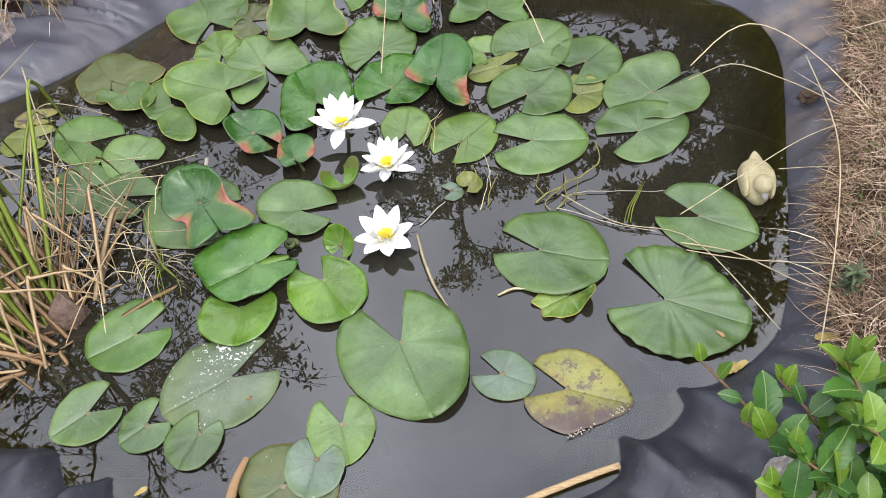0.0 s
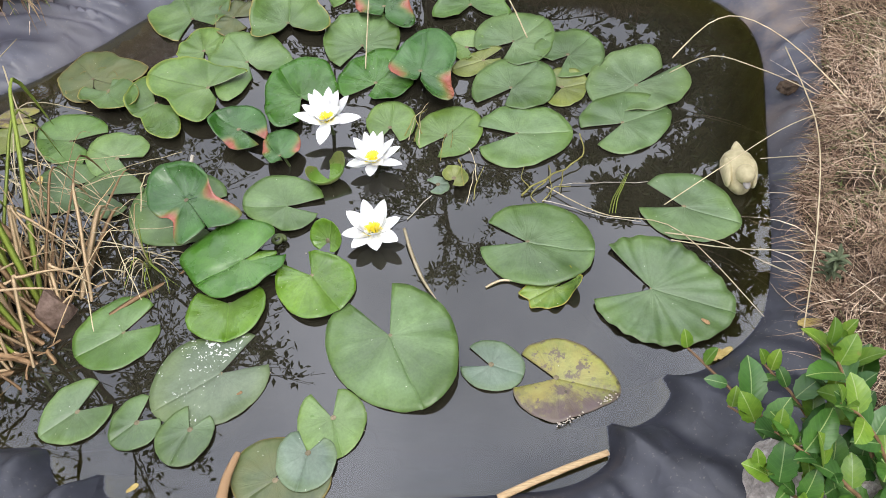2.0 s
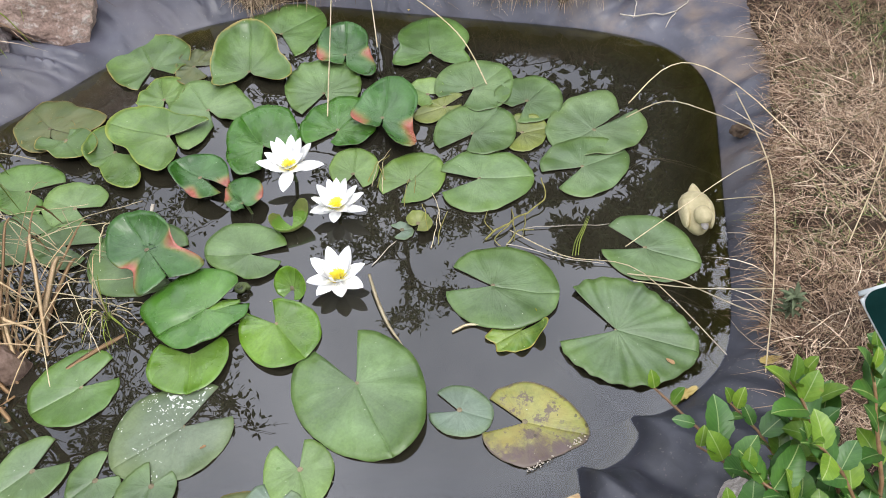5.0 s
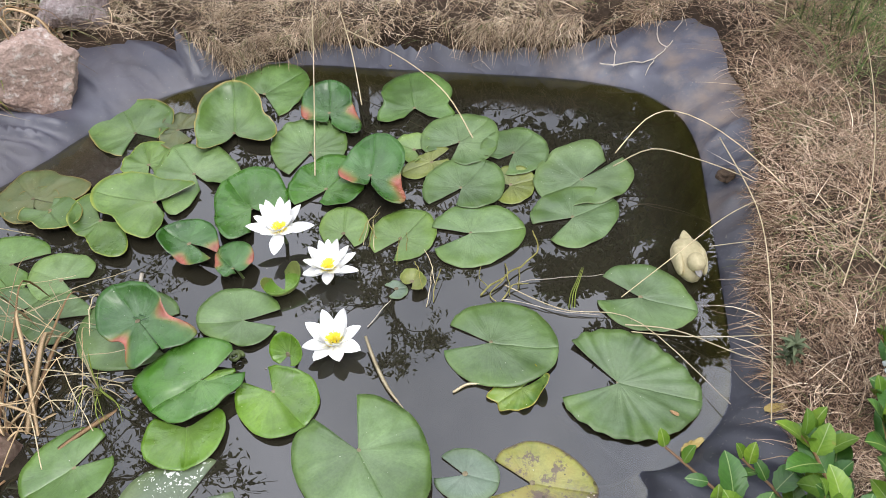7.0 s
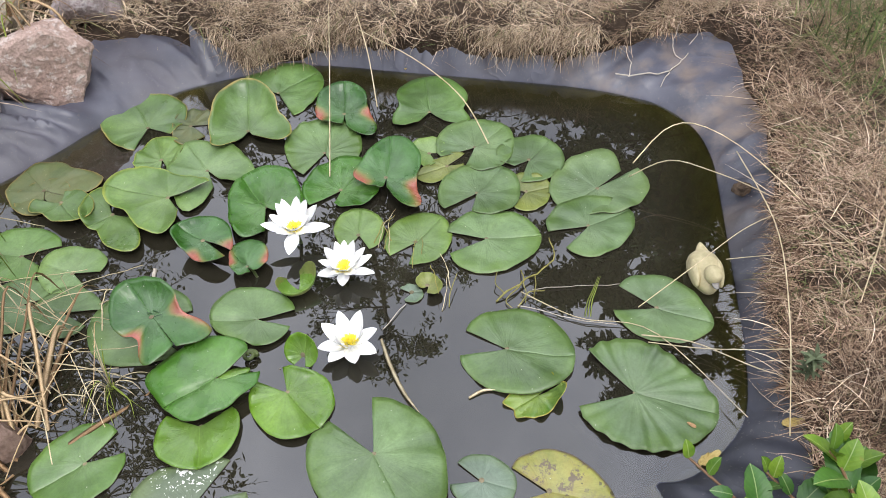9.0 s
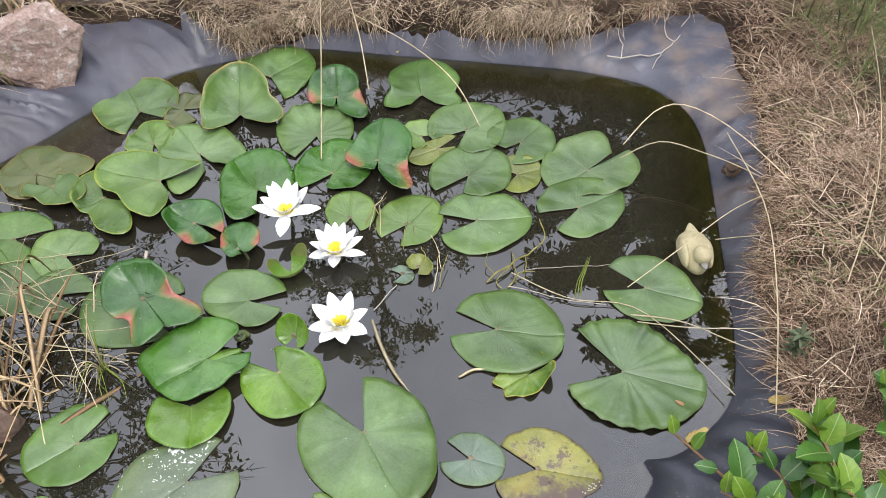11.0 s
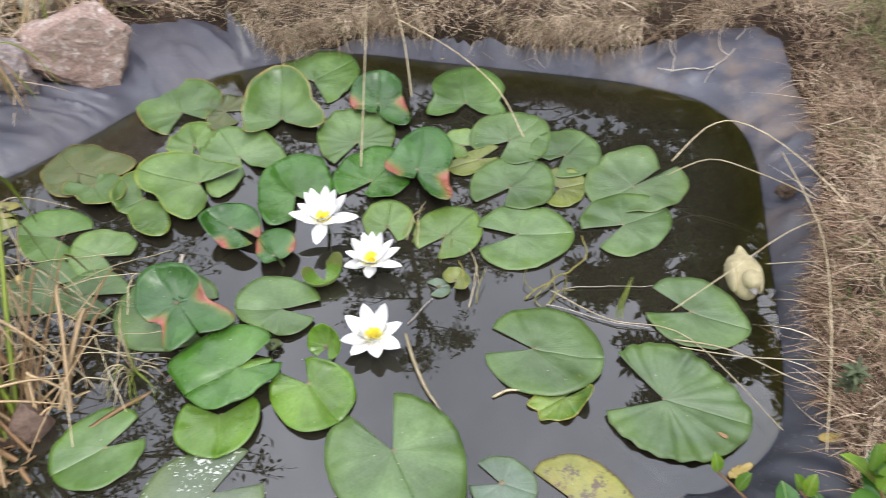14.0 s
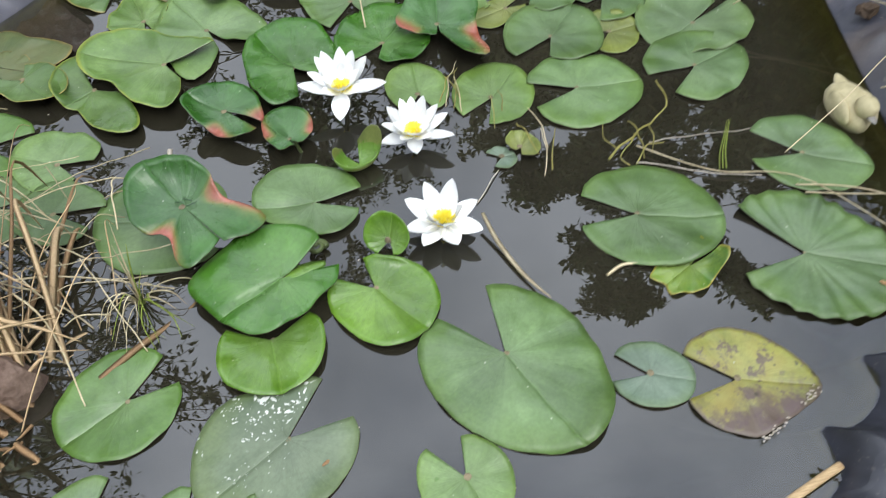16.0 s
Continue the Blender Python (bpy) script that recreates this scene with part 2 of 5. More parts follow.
n = Nodes("water")
n.t.nodes.remove(n.b)
fres = n.node("ShaderNodeFresnel", IOR=1.86)
rip = n.noise(7, 3)
bmp = n.node("ShaderNodeBump", Strength=0.2, Distance=0.0009)
n.link(rip, bmp.inputs["Height"])
gl = n.node("ShaderNodeBsdfGlossy", Roughness=0.0)
gl.inputs["Color"].default_value = (0.93, 0.95, 1.0, 1)
n.link(bmp.outputs["Normal"], gl.inputs["Normal"])
tr = n.node("ShaderNodeBsdfTransparent")
tr.inputs["Color"].default_value = (0.76, 0.75, 0.55, 1)
# clear over the shallow margin, murky with algae further in
murk = n.node("ShaderNodeBsdfDiffuse")
n.link(n.ramp(n.noise(3.5, 4), (0.35, (0.021, 0.019, 0.013)), (0.65, (0.030, 0.027, 0.017))), murk.inputs["Color"])
turbid = n.node("ShaderNodeMixShader")
n.link(n.attr("murk"), turbid.inputs[0])
n.link(tr.outputs[0], turbid.inputs[1])
n.link(murk.outputs[0], turbid.inputs[2])
ms = n.node("ShaderNodeMixShader")
n.link(fres.outputs[0], ms.inputs[0])
n.link(turbid.outputs[0], ms.inputs[1])
n.link(gl.outputs[0], ms.inputs[2])
n.link(ms.outputs[0], n.t.nodes["Material Output"].inputs["Surface"])
water_mat = n.m

n = Nodes("pond_foil", 0.36, 0.7)
dust = n.noise(3.2, 6, 0.62)
silt = n.noise(14, 5, 0.6)
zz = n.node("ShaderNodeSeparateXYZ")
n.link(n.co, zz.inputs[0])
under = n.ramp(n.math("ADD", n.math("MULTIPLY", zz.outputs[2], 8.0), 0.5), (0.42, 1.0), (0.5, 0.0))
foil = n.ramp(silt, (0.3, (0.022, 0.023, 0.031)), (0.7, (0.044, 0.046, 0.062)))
# far foil is tinted pale lavender in patches, painting in the sky's grazing sheen
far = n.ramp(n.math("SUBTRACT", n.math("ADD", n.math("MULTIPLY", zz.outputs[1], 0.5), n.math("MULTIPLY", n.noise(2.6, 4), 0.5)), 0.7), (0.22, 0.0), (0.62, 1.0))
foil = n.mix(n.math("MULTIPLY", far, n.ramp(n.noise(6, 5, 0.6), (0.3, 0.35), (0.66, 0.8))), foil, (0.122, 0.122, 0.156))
foil = n.mix(n.math("MULTIPLY", n.math("MULTIPLY", n.ramp(n.math("SUBTRACT", zz.outputs[1], 1.0), (0.55, 0.0), (0.95, 1.0)), n.ramp(zz.outputs[0], (0.55, 0.12), (0.95, 1.0))), n.ramp(dust, (0.48, 0.0), (0.62, 0.85))), foil, (0.235, 0.18, 0.14))
foil = n.mix(n.ramp(n.noise(120, 2), (0.64, 0.0), (0.74, 0.3)), foil, (0.25, 0.22, 0.18))
# sunken foil gets a darker colour with depth, painting in light lost in water
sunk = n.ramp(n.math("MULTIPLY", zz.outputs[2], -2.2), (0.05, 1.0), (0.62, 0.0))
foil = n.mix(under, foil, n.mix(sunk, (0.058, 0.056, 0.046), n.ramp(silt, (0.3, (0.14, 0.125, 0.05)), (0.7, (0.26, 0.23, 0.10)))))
wr = n.noise(5, 3, 0.45)
crease = n.ramp(n.math("ABSOLUTE", n.math("SUBTRACT", n.noise(4.5, 3, 0.5), 0.5)), (0.0, 1.0), (0.035, 0.0))
n.bump(n.math("ADD", wr, n.math("MULTIPLY", crease, 0.10)), 0.5, 0.016)
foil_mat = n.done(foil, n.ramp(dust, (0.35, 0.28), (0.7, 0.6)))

n = Nodes("dry_turf", 0.95, 0.1)
a, b = n.noise(5, 5), n.noise(60, 4)
turf = n.ramp(a, (0.3, (0.03, 0.021, 0.015)), (0.7, (0.09, 0.064, 0.046)))
turf = n.mix(0.6, turf, n.ramp(b, (0.3, 0.25), (0.7, 0.7)), "OVERLAY")
n.bump(b, 0.8, 0.02)
turf_mat = n.done(turf)


def blades_mat(name, stops, rough=0.7, spec=0.3):
    """Many blades in one mesh, each island its own shade."""
    n = Nodes(name, rough, spec)
    g = n.t.nodes.new("ShaderNodeNewGeometry")
    c = n.ramp(g.outputs["Random Per Island"], *stops)
    c = n.mix(0.5, c, n.ramp(n.noise(90, 3), (0.3, 0.3), (0.7, 0.7)), "OVERLAY")
    c = n.mix(1.0, c, n.ramp(n.noise(6, 4, 0.6), (0.30, (0.50, 0.46, 0.42)), (0.50, (0.95, 0.94, 0.90)), (0.70, (1.45, 1.50, 1.52))), "MULTIPLY")
    return n.done(c)


straw_mat = blades_mat("straw", ((0.0, (0.03, 0.018, 0.011)), (0.32, (0.15, 0.088, 0.056)), (0.62, (0.38, 0.255, 0.172)), (0.86, (0.76, 0.59, 0.44)), (0.93, (0.28, 0.17, 0.11)), (1.0, (0.14, 0.17, 0.06))))
straw_top = blades_mat("straw_top", ((0.0, (0.30, 0.20, 0.125)), (0.5, (0.56, 0.42, 0.29)), (1.0, (0.88, 0.74, 0.56))))
straw_grey = blades_mat("straw_grey", ((0.0, (0.07, 0.05, 0.03)), (0.42, (0.36, 0.255, 0.175)), (0.8, (0.84, 0.68, 0.51)), (0.94, (0.36, 0.28, 0.16)), (1.0, (0.14, 0.20, 0.06))))
grass_mat = blades_mat("green_grass", ((0.0, (0.06, 0.10, 0.03)), (0.5, (0.12, 0.17, 0.05)), (1.0, (0.24, 0.26, 0.10))))


def plain(name, dark, light, rough=0.6, spec=0.4, scale=30, bump=0.3, stretch=None, depth=0.002):
    n = Nodes(name, rough, spec)
    f = n.noise(scale, 5, 0.6, stretch=stretch)
    c = n.ramp(f, (0.3, dark), (0.7, light))
    v = n.node("ShaderNodeHueSaturation")
    n.link(n.math("ADD", n.math("MULTIPLY", n.info.outputs["Random"], 0.5), 0.75), v.inputs["Value"])
    n.link(c, v.inputs["Color"])
    n.bump(f, bump, depth)
    return n.done(v.outputs["Color"])


dry_reed = plain("dry_reed", (0.42, 0.27, 0.13), (0.80, 0.60, 0.37), 0.6, 0.3, 20, 0.4, (60, 60, 1.5))
brown_reed = plain("brown_reed", (0.20, 0.115, 0.055), (0.50, 0.32, 0.17), 0.65, 0.3, 20, 0.4, (60, 60, 1.5))
green_reed = plain("green_reed", (0.14, 0.215, 0.025), (0.34, 0.39, 0.065), 0.45, 0.4, 20, 0.3, (60, 60, 1.0))
stalk_straw = plain("stalk_straw", (0.46, 0.37, 0.22), (0.70, 0.60, 0.40), 0.55, 0.3, 40, 0.2)
twig_pale = plain("twig_pale", (0.38, 0.33, 0.27), (0.58, 0.52, 0.44), 0.7, 0.3, 60)
wood_pale = plain("wood_pale", (0.34, 0.22, 0.11), (0.60, 0.44, 0.25), 0.6, 0.3, 25, 0.6, (2, 14, 14))
root_mat = plain("root_brown", (0.10, 0.062, 0.045), (0.30, 0.21, 0.165), 0.75, 0.2, 45, 0.8, None, 0.006)
bark_dark = plain("bark_dark", (0.05, 0.035, 0.025), (0.13, 0.09, 0.06), 0.8, 0.2, 50)
wet_stem = plain("wet_stem", (0.05, 0.07, 0.02), (0.10, 0.13, 0.04), 0.4, 0.5, 40)
petal_mat = plain("petal_white", (0.93, 0.93, 0.92), (0.97, 0.97, 0.95), 0.5, 0.3, 60, 0.15, None, 0.001)
petal_mat.node_tree.nodes["Principled BSDF"].inputs["Subsurface Weight"].default_value = 0.15
petal_mat.node_tree.nodes["Principled BSDF"].inputs["Subsurface Radius"].default_value = (0.004, 0.004, 0.003)
stamen_mat = plain("stamen_yellow", (0.97, 0.80, 0.04), (0.99, 0.90, 0.16), 0.5, 0.3, 80)
sepal_mat = plain("sepal", (0.30, 0.36, 0.16), (0.55, 0.58, 0.36), 0.5, 0.3, 60)


def shrub_mat(name, dark, light):
    """A waxy oval leaf: pale midrib, slanting side veins, its own tone, a dry margin here and there."""
    n = Nodes(name, 0.36, 0.5)
    sep = n.node("ShaderNodeSeparateXYZ")
    n.link(n.co, sep.inputs[0])
    side = n.math("ABSOLUTE", sep.outputs[1])
    base = n.ramp(n.noise(35, 4, 0.6), (0.32, dark), (0.68, light))
    vein = n.math("SINE", n.math("MULTIPLY", n.math("ADD", sep.outputs[0], n.math("MULTIPLY", side, 0.9)), 620.0))
    base = n.mix(n.math("MULTIPLY", n.math("GREATER_THAN", vein, 0.86), 0.10), base, tuple(1.8 * c for c in light))
    base = n.mix(n.math("MULTIPLY", n.math("LESS_THAN", side, 0.0009), 0.75), base, (0.34, 0.44, 0.17))
    tone = n.ramp(n.info.outputs["Random"], (0.0, (0.62, 0.70, 0.72)), (0.5, (0.95, 0.95, 0.95)), (1.0, (1.22, 1.12, 0.95)))
    base = n.mix(1.0, base, tone, "MULTIPLY")
    base = n.mix(n.ramp(n.math("ADD", n.noise(48, 4), n.math("MULTIPLY", side, 9.0)), (0.80, 0.0), (0.90, 0.7)), base, (0.30, 0.20, 0.05))
    n.bump(n.math("SUBTRACT", n.math("MULTIPLY", vein, 0.12), n.math("MULTIPLY", n.math("LESS_THAN", side, 0.0009), 0.6)), 0.4, 0.0015)
    return n.done(base)


shrub_leaf = shrub_mat("shrub_leaf", (0.045, 0.135, 0.022), (0.085, 0.205, 0.035))
twig_red = plain("twig_red", (0.22, 0.12, 0.06), (0.40, 0.24, 0.13), 0.6, 0.4, 60)
dead_leaf = plain("dead_leaf", (0.50, 0.36, 0.10), (0.70, 0.55, 0.22), 0.6, 0.3, 40)
duck_mat = plain("duck_cream", (0.33, 0.285, 0.16), (0.49, 0.43, 0.26), 0.55, 0.4, 35, 0.4, None, 0.004)
bill_mat = plain("duck_bill", (0.16, 0.15, 0.14), (0.25, 0.23, 0.20), 0.4, 0.5, 40)


def rock_mat(name, a, b, c):
    n = Nodes(name, 0.9, 0.2)
    p, q, r = n.noise(7, 5), n.noise(38, 5, 0.65), n.noise(140, 3)
    col = n.ramp(p, (0.3, a), (0.68, b))
    col = n.mix(n.ramp(q, (0.52, 0.0), (0.66, 0.85)), col, c)
    col = n.mix(0.5, col, n.ramp(r, (0.3, 0.25), (0.7, 0.75)), "OVERLAY")
    h = n.math("ADD", n.math("MULTIPLY", q, 1.0), n.math("MULTIPLY", r, 0.35))
    n.bump(h, 0.7, 0.012)
    return n.done(col)


rock_pink = rock_mat("rock_pink", (0.36, 0.25, 0.205), (0.50, 0.37, 0.315), (0.68, 0.60, 0.55))
rock_grey = rock_mat("rock_grey", (0.27, 0.22, 0.215), (0.40, 0.335, 0.325), (0.58, 0.53, 0.52))
rock_pale = rock_mat("rock_pale", (0.36, 0.30, 0.22), (0.50, 0.44, 0.34), (0.58, 0.54, 0.46))
rock_granite = rock_mat("rock_granite", (0.34, 0.30, 0.27), (0.50, 0.45, 0.41), (0.74, 0.69, 0.64))


# ---- builders ----
def mesh(name, verts, faces, mats, smooth=True, attrs=None):
    me = bpy.data.meshes.new(name)
    me.from_pydata([tuple(map(float, v)) for v in verts], [], faces)
    for m in mats if isinstance(mats, (list, tuple)) else [mats]:
        me.materials.append(m)
    if smooth:
        me.polygons.foreach_set("use_smooth", [True] * len(me.polygons))
    for key, values in (attrs or {}).items():
        me.attributes.new(key, "FLOAT", "POINT").data.foreach_set("value", values)
    me.update()
    return me


def part(name, data, parent, label="", m=None):
    ob = new(name, data)
    ob.parent = parent
    if m is not None:
        ob.matrix_basis = m
    if label:
        tagged(ob, label=label)
    return ob


def spline(knots, t, closed=False):
    """Catmull-Rom through rows of numbers, t from 0 to 1."""
    k = np.asarray(knots, float)
    n = len(k) if closed else len(k) - 1
    u = min(max(t, 0.0), 1.0) * n
    i = min(int(u), n - 1)
    f = u - i
    g = (lambda j: k[j % len(k)]) if closed else (lambda j: k[min(max(j, 0), len(k) - 1)])
    a, b, c, d = g(i - 1), g(i), g(i + 1), g(i + 2)
    return 0.5 * (2 * b + (c - a) * f + (2 * a - 5 * b + 4 * c - d) * f**2 + (3 * b - a - 3 * c + d) * f**3)


def tube(knots, r0, r1=None, sides=6, steps=14, wobble=0.0):
    """A tapered stalk along a smooth line."""
    r1 = r0 if r1 is None else r1
    pts = [Vector(spline(knots, i / steps)) for i in range(steps + 1)]
    if wobble:
        pts = [p + wobble * Vector(noise.noise_vector(p * 30)) for p in pts]
    vs, fs = [], []
    for i, p in enumerate(pts):
        d = (pts[min(i + 1, steps)] - pts[max(i - 1, 0)]).normalized()
        u = d.cross(Vector((0.3, 0.2, 1))).normalized()
        w = d.cross(u)
        r = r0 + (r1 - r0) * i / steps
        vs += [p + r * (math.cos(a) * u + math.sin(a) * w) for a in (2 * math.pi * k / sides for k in range(sides))]
    for i in range(steps):
        fs += [(i * sides + k, i * sides + (k + 1) % sides, (i + 1) * sides + (k + 1) % sides, (i + 1) * sides + k) for k in range(sides)]
    fs += [tuple(range(sides))[::-1], tuple(range(steps * sides, (steps + 1) * sides))]
    return vs, fs


def ribbon(knots, width, fold=0.25, steps=16, tip=0.08, twist=0.0, side=None, base=0.75, thick=0.0008):
    """A long leaf blade with a keel, tapering to its tip."""
    pts = [Vector(spline(knots, i / steps)) for i in range(steps + 1)]
    vs, fs = [], []
    s0 = Vector(side) if side else None
    for i, p in enumerate(pts):
        f = i / steps
        d = (pts[min(i + 1, steps)] - pts[max(i - 1, 0)]).normalized()
        u = d.cross(Vector((0, 0, 1)) if s0 is None else s0)
        u = u.normalized() if u.length > 1e-4 else Vector((1, 0, 0))
        u.rotate(Matrix.Rotation(twist * f, 3, d))
        w = d.cross(u)
        h = 0.5 * width * min(1.0, base + (1 - base) * f * 4) * (1 - max(0, (f - 0.55) / 0.45) ** 1.6 * (1 - tip))
        up = fold * h
        vs += [p - h * u + up * w, p - 0.35 * up * w, p + h * u + up * w, p - 0.35 * up * w - thick * w]
    for i in range(steps):
        a, b = 4 * i, 4 * i + 4
        fs += [(a, a + 1, b + 1, b), (a + 1, a + 2, b + 2, b + 1), (a, b, b + 3, a + 3), (a + 2, a + 3, b + 3, b + 2)]
    e = 4 * steps
    fs += [(0, 3, 2, 1), (e, e + 1, e + 2, e + 3)]
    return vs, fs


def ball(c, r, turn=0.0, nu=18, nv=12, taper=0.0):
    vs, fs = [], []
    for j in range(nv + 1):
        t = math.pi * j / nv
        for i in range(nu):
            a = 2 * math.pi * i / nu
            x, y, z = r[0] * math.sin(t) * math.cos(a), r[1] * math.sin(t) * math.sin(a), r[2] * math.cos(t)
            y *= 1 - taper * (x / r[0])
            q = Matrix.Rotation(turn, 3, "Z") @ Vector((x, y, z))
            vs.append(q + Vector(c))
    for j in range(nv):
        for i in range(nu):
            k = (i + 1) % nu
            fs.append((j * nu + i, (j + 1) * nu + i, (j + 1) * nu + k, j * nu + k))
    return vs, fs


# ---- the pond's plan ----
MID = Vector((0.0, 1.7))
SHORE = [(0.27, 0.765), (0.40, 0.775), (0.478, 0.815), (0.488, 0.86), (0.492, 0.897), (0.512, 0.889), (0.545, 0.887), (0.592, 0.911), (0.624, 0.95), (0.620, 0.978), (0.614, 0.997), (0.64, 0.992), (0.69, 0.998), (0.76, 1.035), (0.85, 1.12),
         (0.91, 1.27), (0.95, 1.42), (1.0, 1.62), (1.04, 1.78), (1.08, 1.96), (1.08, 2.11), (1.02, 2.24), (0.93, 2.31), (0.77, 2.385), (0.45, 2.485),
         (0.21, 2.555), (-0.08, 2.635), (-0.3, 2.60), (-0.52, 2.53), (-0.73, 2.37), (-0.84, 2.25), (-1.01, 2.09), (-1.15, 2.0), (-1.27, 1.9),
         (-1.32, 1.7), (-1.25, 1.45), (-1.05, 1.2), (-0.80, 0.97), (-0.748, 0.915), (-0.63, 0.906), (-0.60, 0.86), (-0.566, 0.822), (-0.495, 0.845), (-0.474, 0.80), (-0.38, 0.775), (-0.25, 0.765), (0.0, 0.765)]
# how far the foil reaches beyond the water, by the angle round the pond's middle
REACH = [(-180, .30), (-150, .45), (-120, .55), (-90, .60), (-62, .62), (-50, .5), (-40, .16), (-30, .07), (-18, .065), (-8, .115), (3, .13), (14, .165), (22, .20),
         (29, .33), (33, .36), (37, .30), (40, .12), (44, .06), (60, .05), (75, .05), (90, .045), (97, .015), (108, .015), (113, .10), (120, .26), (128, .34), (140, .28), (155, .26), (180, .30)]
dense = [Vector(spline(SHORE, i / 1400, True)) - MID for i in range(1400)]
shore_a = np.array([math.atan2(p.y, p.x) for p in dense])
shore_r = np.array([p.length for p in dense])
order = np.argsort(shore_a)
shore_a, shore_r = shore_a[order], shore_r[order]


SHORE_STEPS = 3600
shore_table = [float(v) for v in np.interp(np.linspace(-math.pi, math.pi, SHORE_STEPS, endpoint=False), shore_a, shore_r, period=2 * math.pi)]


def shore(a):
    a = (a + math.pi) % (2 * math.pi) - math.pi
    u = (a + math.pi) / (2 * math.pi) * SHORE_STEPS
    i = int(u) % SHORE_STEPS
    return shore_table[i] + (shore_table[(i + 1) % SHORE_STEPS] - shore_table[i]) * (u - int(u))


reach_table = [float(v) for v in np.interp(np.arange(1440) / 4 - 180, [k for k, _ in REACH], [w for _, w in REACH])]


def reach(a):
    d = math.degrees((a + math.pi) % (2 * math.pi) - math.pi)
    return reach_table[int(d * 4 + 720) % 1440] + 0.012 * noise.noise((7 * math.cos(a), 7 * math.sin(a), 3.0))


def foil_height(a, d):
    """The foil's height at d metres outside the water's edge."""
    if d < 0:
        return -0.42 * (1 - math.exp(d / 0.16)) - 0.05 * d
    deg = math.degrees(a)
    far = min(1.0, max(0.0, (deg - 39) / 5)) if deg < 115 else 0.0
    z = 0.055 * (1 - math.exp(-d / 0.07)) + 0.10 * d + far * 0.6 * d
    fold = noise.noise((18 * a, 2.0 * d, 1.0)) * 0.011 + noise.noise((45 * a, 5 * d, 4.0)) * 0.006
    ridge = 0.012 * max(0.0, 1 - abs(noise.noise((9 * a, 3 * d, 8.0))) * 6)
    for at, wide, tall in ((142, 1.4, .034), (145.5, 0.8, .04), (149, 1.0, .03), (157, 3, .012), (-33, 1.5, .01), (2, 1.6, .012), (-58, 2.5, .012), (-126, 1.2, .02), (-119.5, 1.0, .016), (-133, 2.0, .012)):
        ridge += tall * math.exp(-(((deg - at - 30 * (d - .1)) / wide) ** 2))
    if 39 < deg < 118:
        ridge += 0.022 * noise.noise((34 * a, 9 * d, 2.0)) + 0.012 * max(0.0, 1 - 5 * abs(noise.noise((52 * a, 4 * d, 6.0))))
    if deg < -40:
        ridge += 0.007 * math.sin(d * 44 + 3 * noise.noise((4 * a, 0, 7))) * min(1, (-40 - deg) / 10) * (1 if deg > -150 else 0)
    return z + (fold + ridge) * min(1, d / 0.05)


def ground_height(x, y):
    v = Vector((x, y)) - MID
    a = math.atan2(v.y, v.x)
    d = v.length - shore(a)
    w = reach(a)
    if d < w - 0.01:
        return foil_height(a, max(d, -0.6)) - (0.03 if d > 0.01 else 0.06)
    deg = math.degrees(a)
    lip = 0.075 if 41 < deg < 118 else (0.05 if -15 < deg <= 34 else 0.02)
    e = d - w + 0.01
    bumps = 0.03 * noise.noise((x * 2.2, y * 2.2, 0)) + 0.012 * noise.noise((x * 9, y * 9, 2))
    return foil_height(a, w) + lip * (1 - math.exp(-e / 0.035)) + bumps * min(1, e / 0.15) + 0.01 * min(e, 3)


def ring_mesh(name, offsets, height, mats, count=420, cap=False):
    vs, fs = [], []
    for j in range(len(offsets)):
        for i in range(count):
            a = 2 * math.pi * i / count - math.pi
            d = offsets[j](a) if callable(offsets[j]) else offsets[j]
            r = max(shore(a) + d, 0.02)
            x, y = MID.x + r * math.cos(a), MID.y + r * math.sin(a)
            vs.append((x, y, height(x, y, a, d)))
    for j in range(len(offsets) - 1):
        for i in range(count):
            k = (i + 1) % count
            fs.append((j * count + i, j * count + k, (j + 1) * count + k, (j + 1) * count + i))
    if cap:
        fs.append(tuple(range(count))[::-1])
    return mesh(name, vs, fs, mats)


# water sheet, its edge tucked under the foil
wv, wf, clear, wn_count = [(MID.x, MID.y, 0.0)], [], [1.0], 420
for inset in (0.5, 0.3, 0.22, 0.16, 0.11, 0.07, 0.03, -0.01):
    for a in (2 * math.pi * i / wn_count for i in range(wn_count)):
        wv.append((MID.x + (shore(a) - inset) * math.cos(a), MID.y + (shore(a) - inset) * math.sin(a), 0.0))
        clear.append(min(1.0, max(0.0, (inset - 0.01) / 0.18)))
wf += [(0, i + 1, (i + 1) % wn_count + 1) for i in range(wn_count)]
for k in range(7):
    b = 1 + k * wn_count
    wf += [(b + i, b + wn_count + i, b + wn_count + (i + 1) % wn_count, b + (i + 1) % wn_count) for i in range(wn_count)]
water = new("water", mesh("water", wv, wf, water_mat, attrs={"murk": clear}))
tagged(water, "still dark brown pond water reflecting sky and branches", "water", kind="structure")

inner = [-0.62, -0.5, -0.4, -0.32, -0.25, -0.19, -0.14, -0.1, -0.07, -0.045, -0.025, -0.01]
outer = [(lambda a, f=f: f * reach(a)) for f in (0.0, .04, .08, .13, .18, .24, .3, .36, .43, .5, .57, .64, .71, .78, .85, .92, 1.0)]
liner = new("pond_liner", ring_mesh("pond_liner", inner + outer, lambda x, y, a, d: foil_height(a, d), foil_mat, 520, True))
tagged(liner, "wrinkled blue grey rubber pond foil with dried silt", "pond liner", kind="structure")

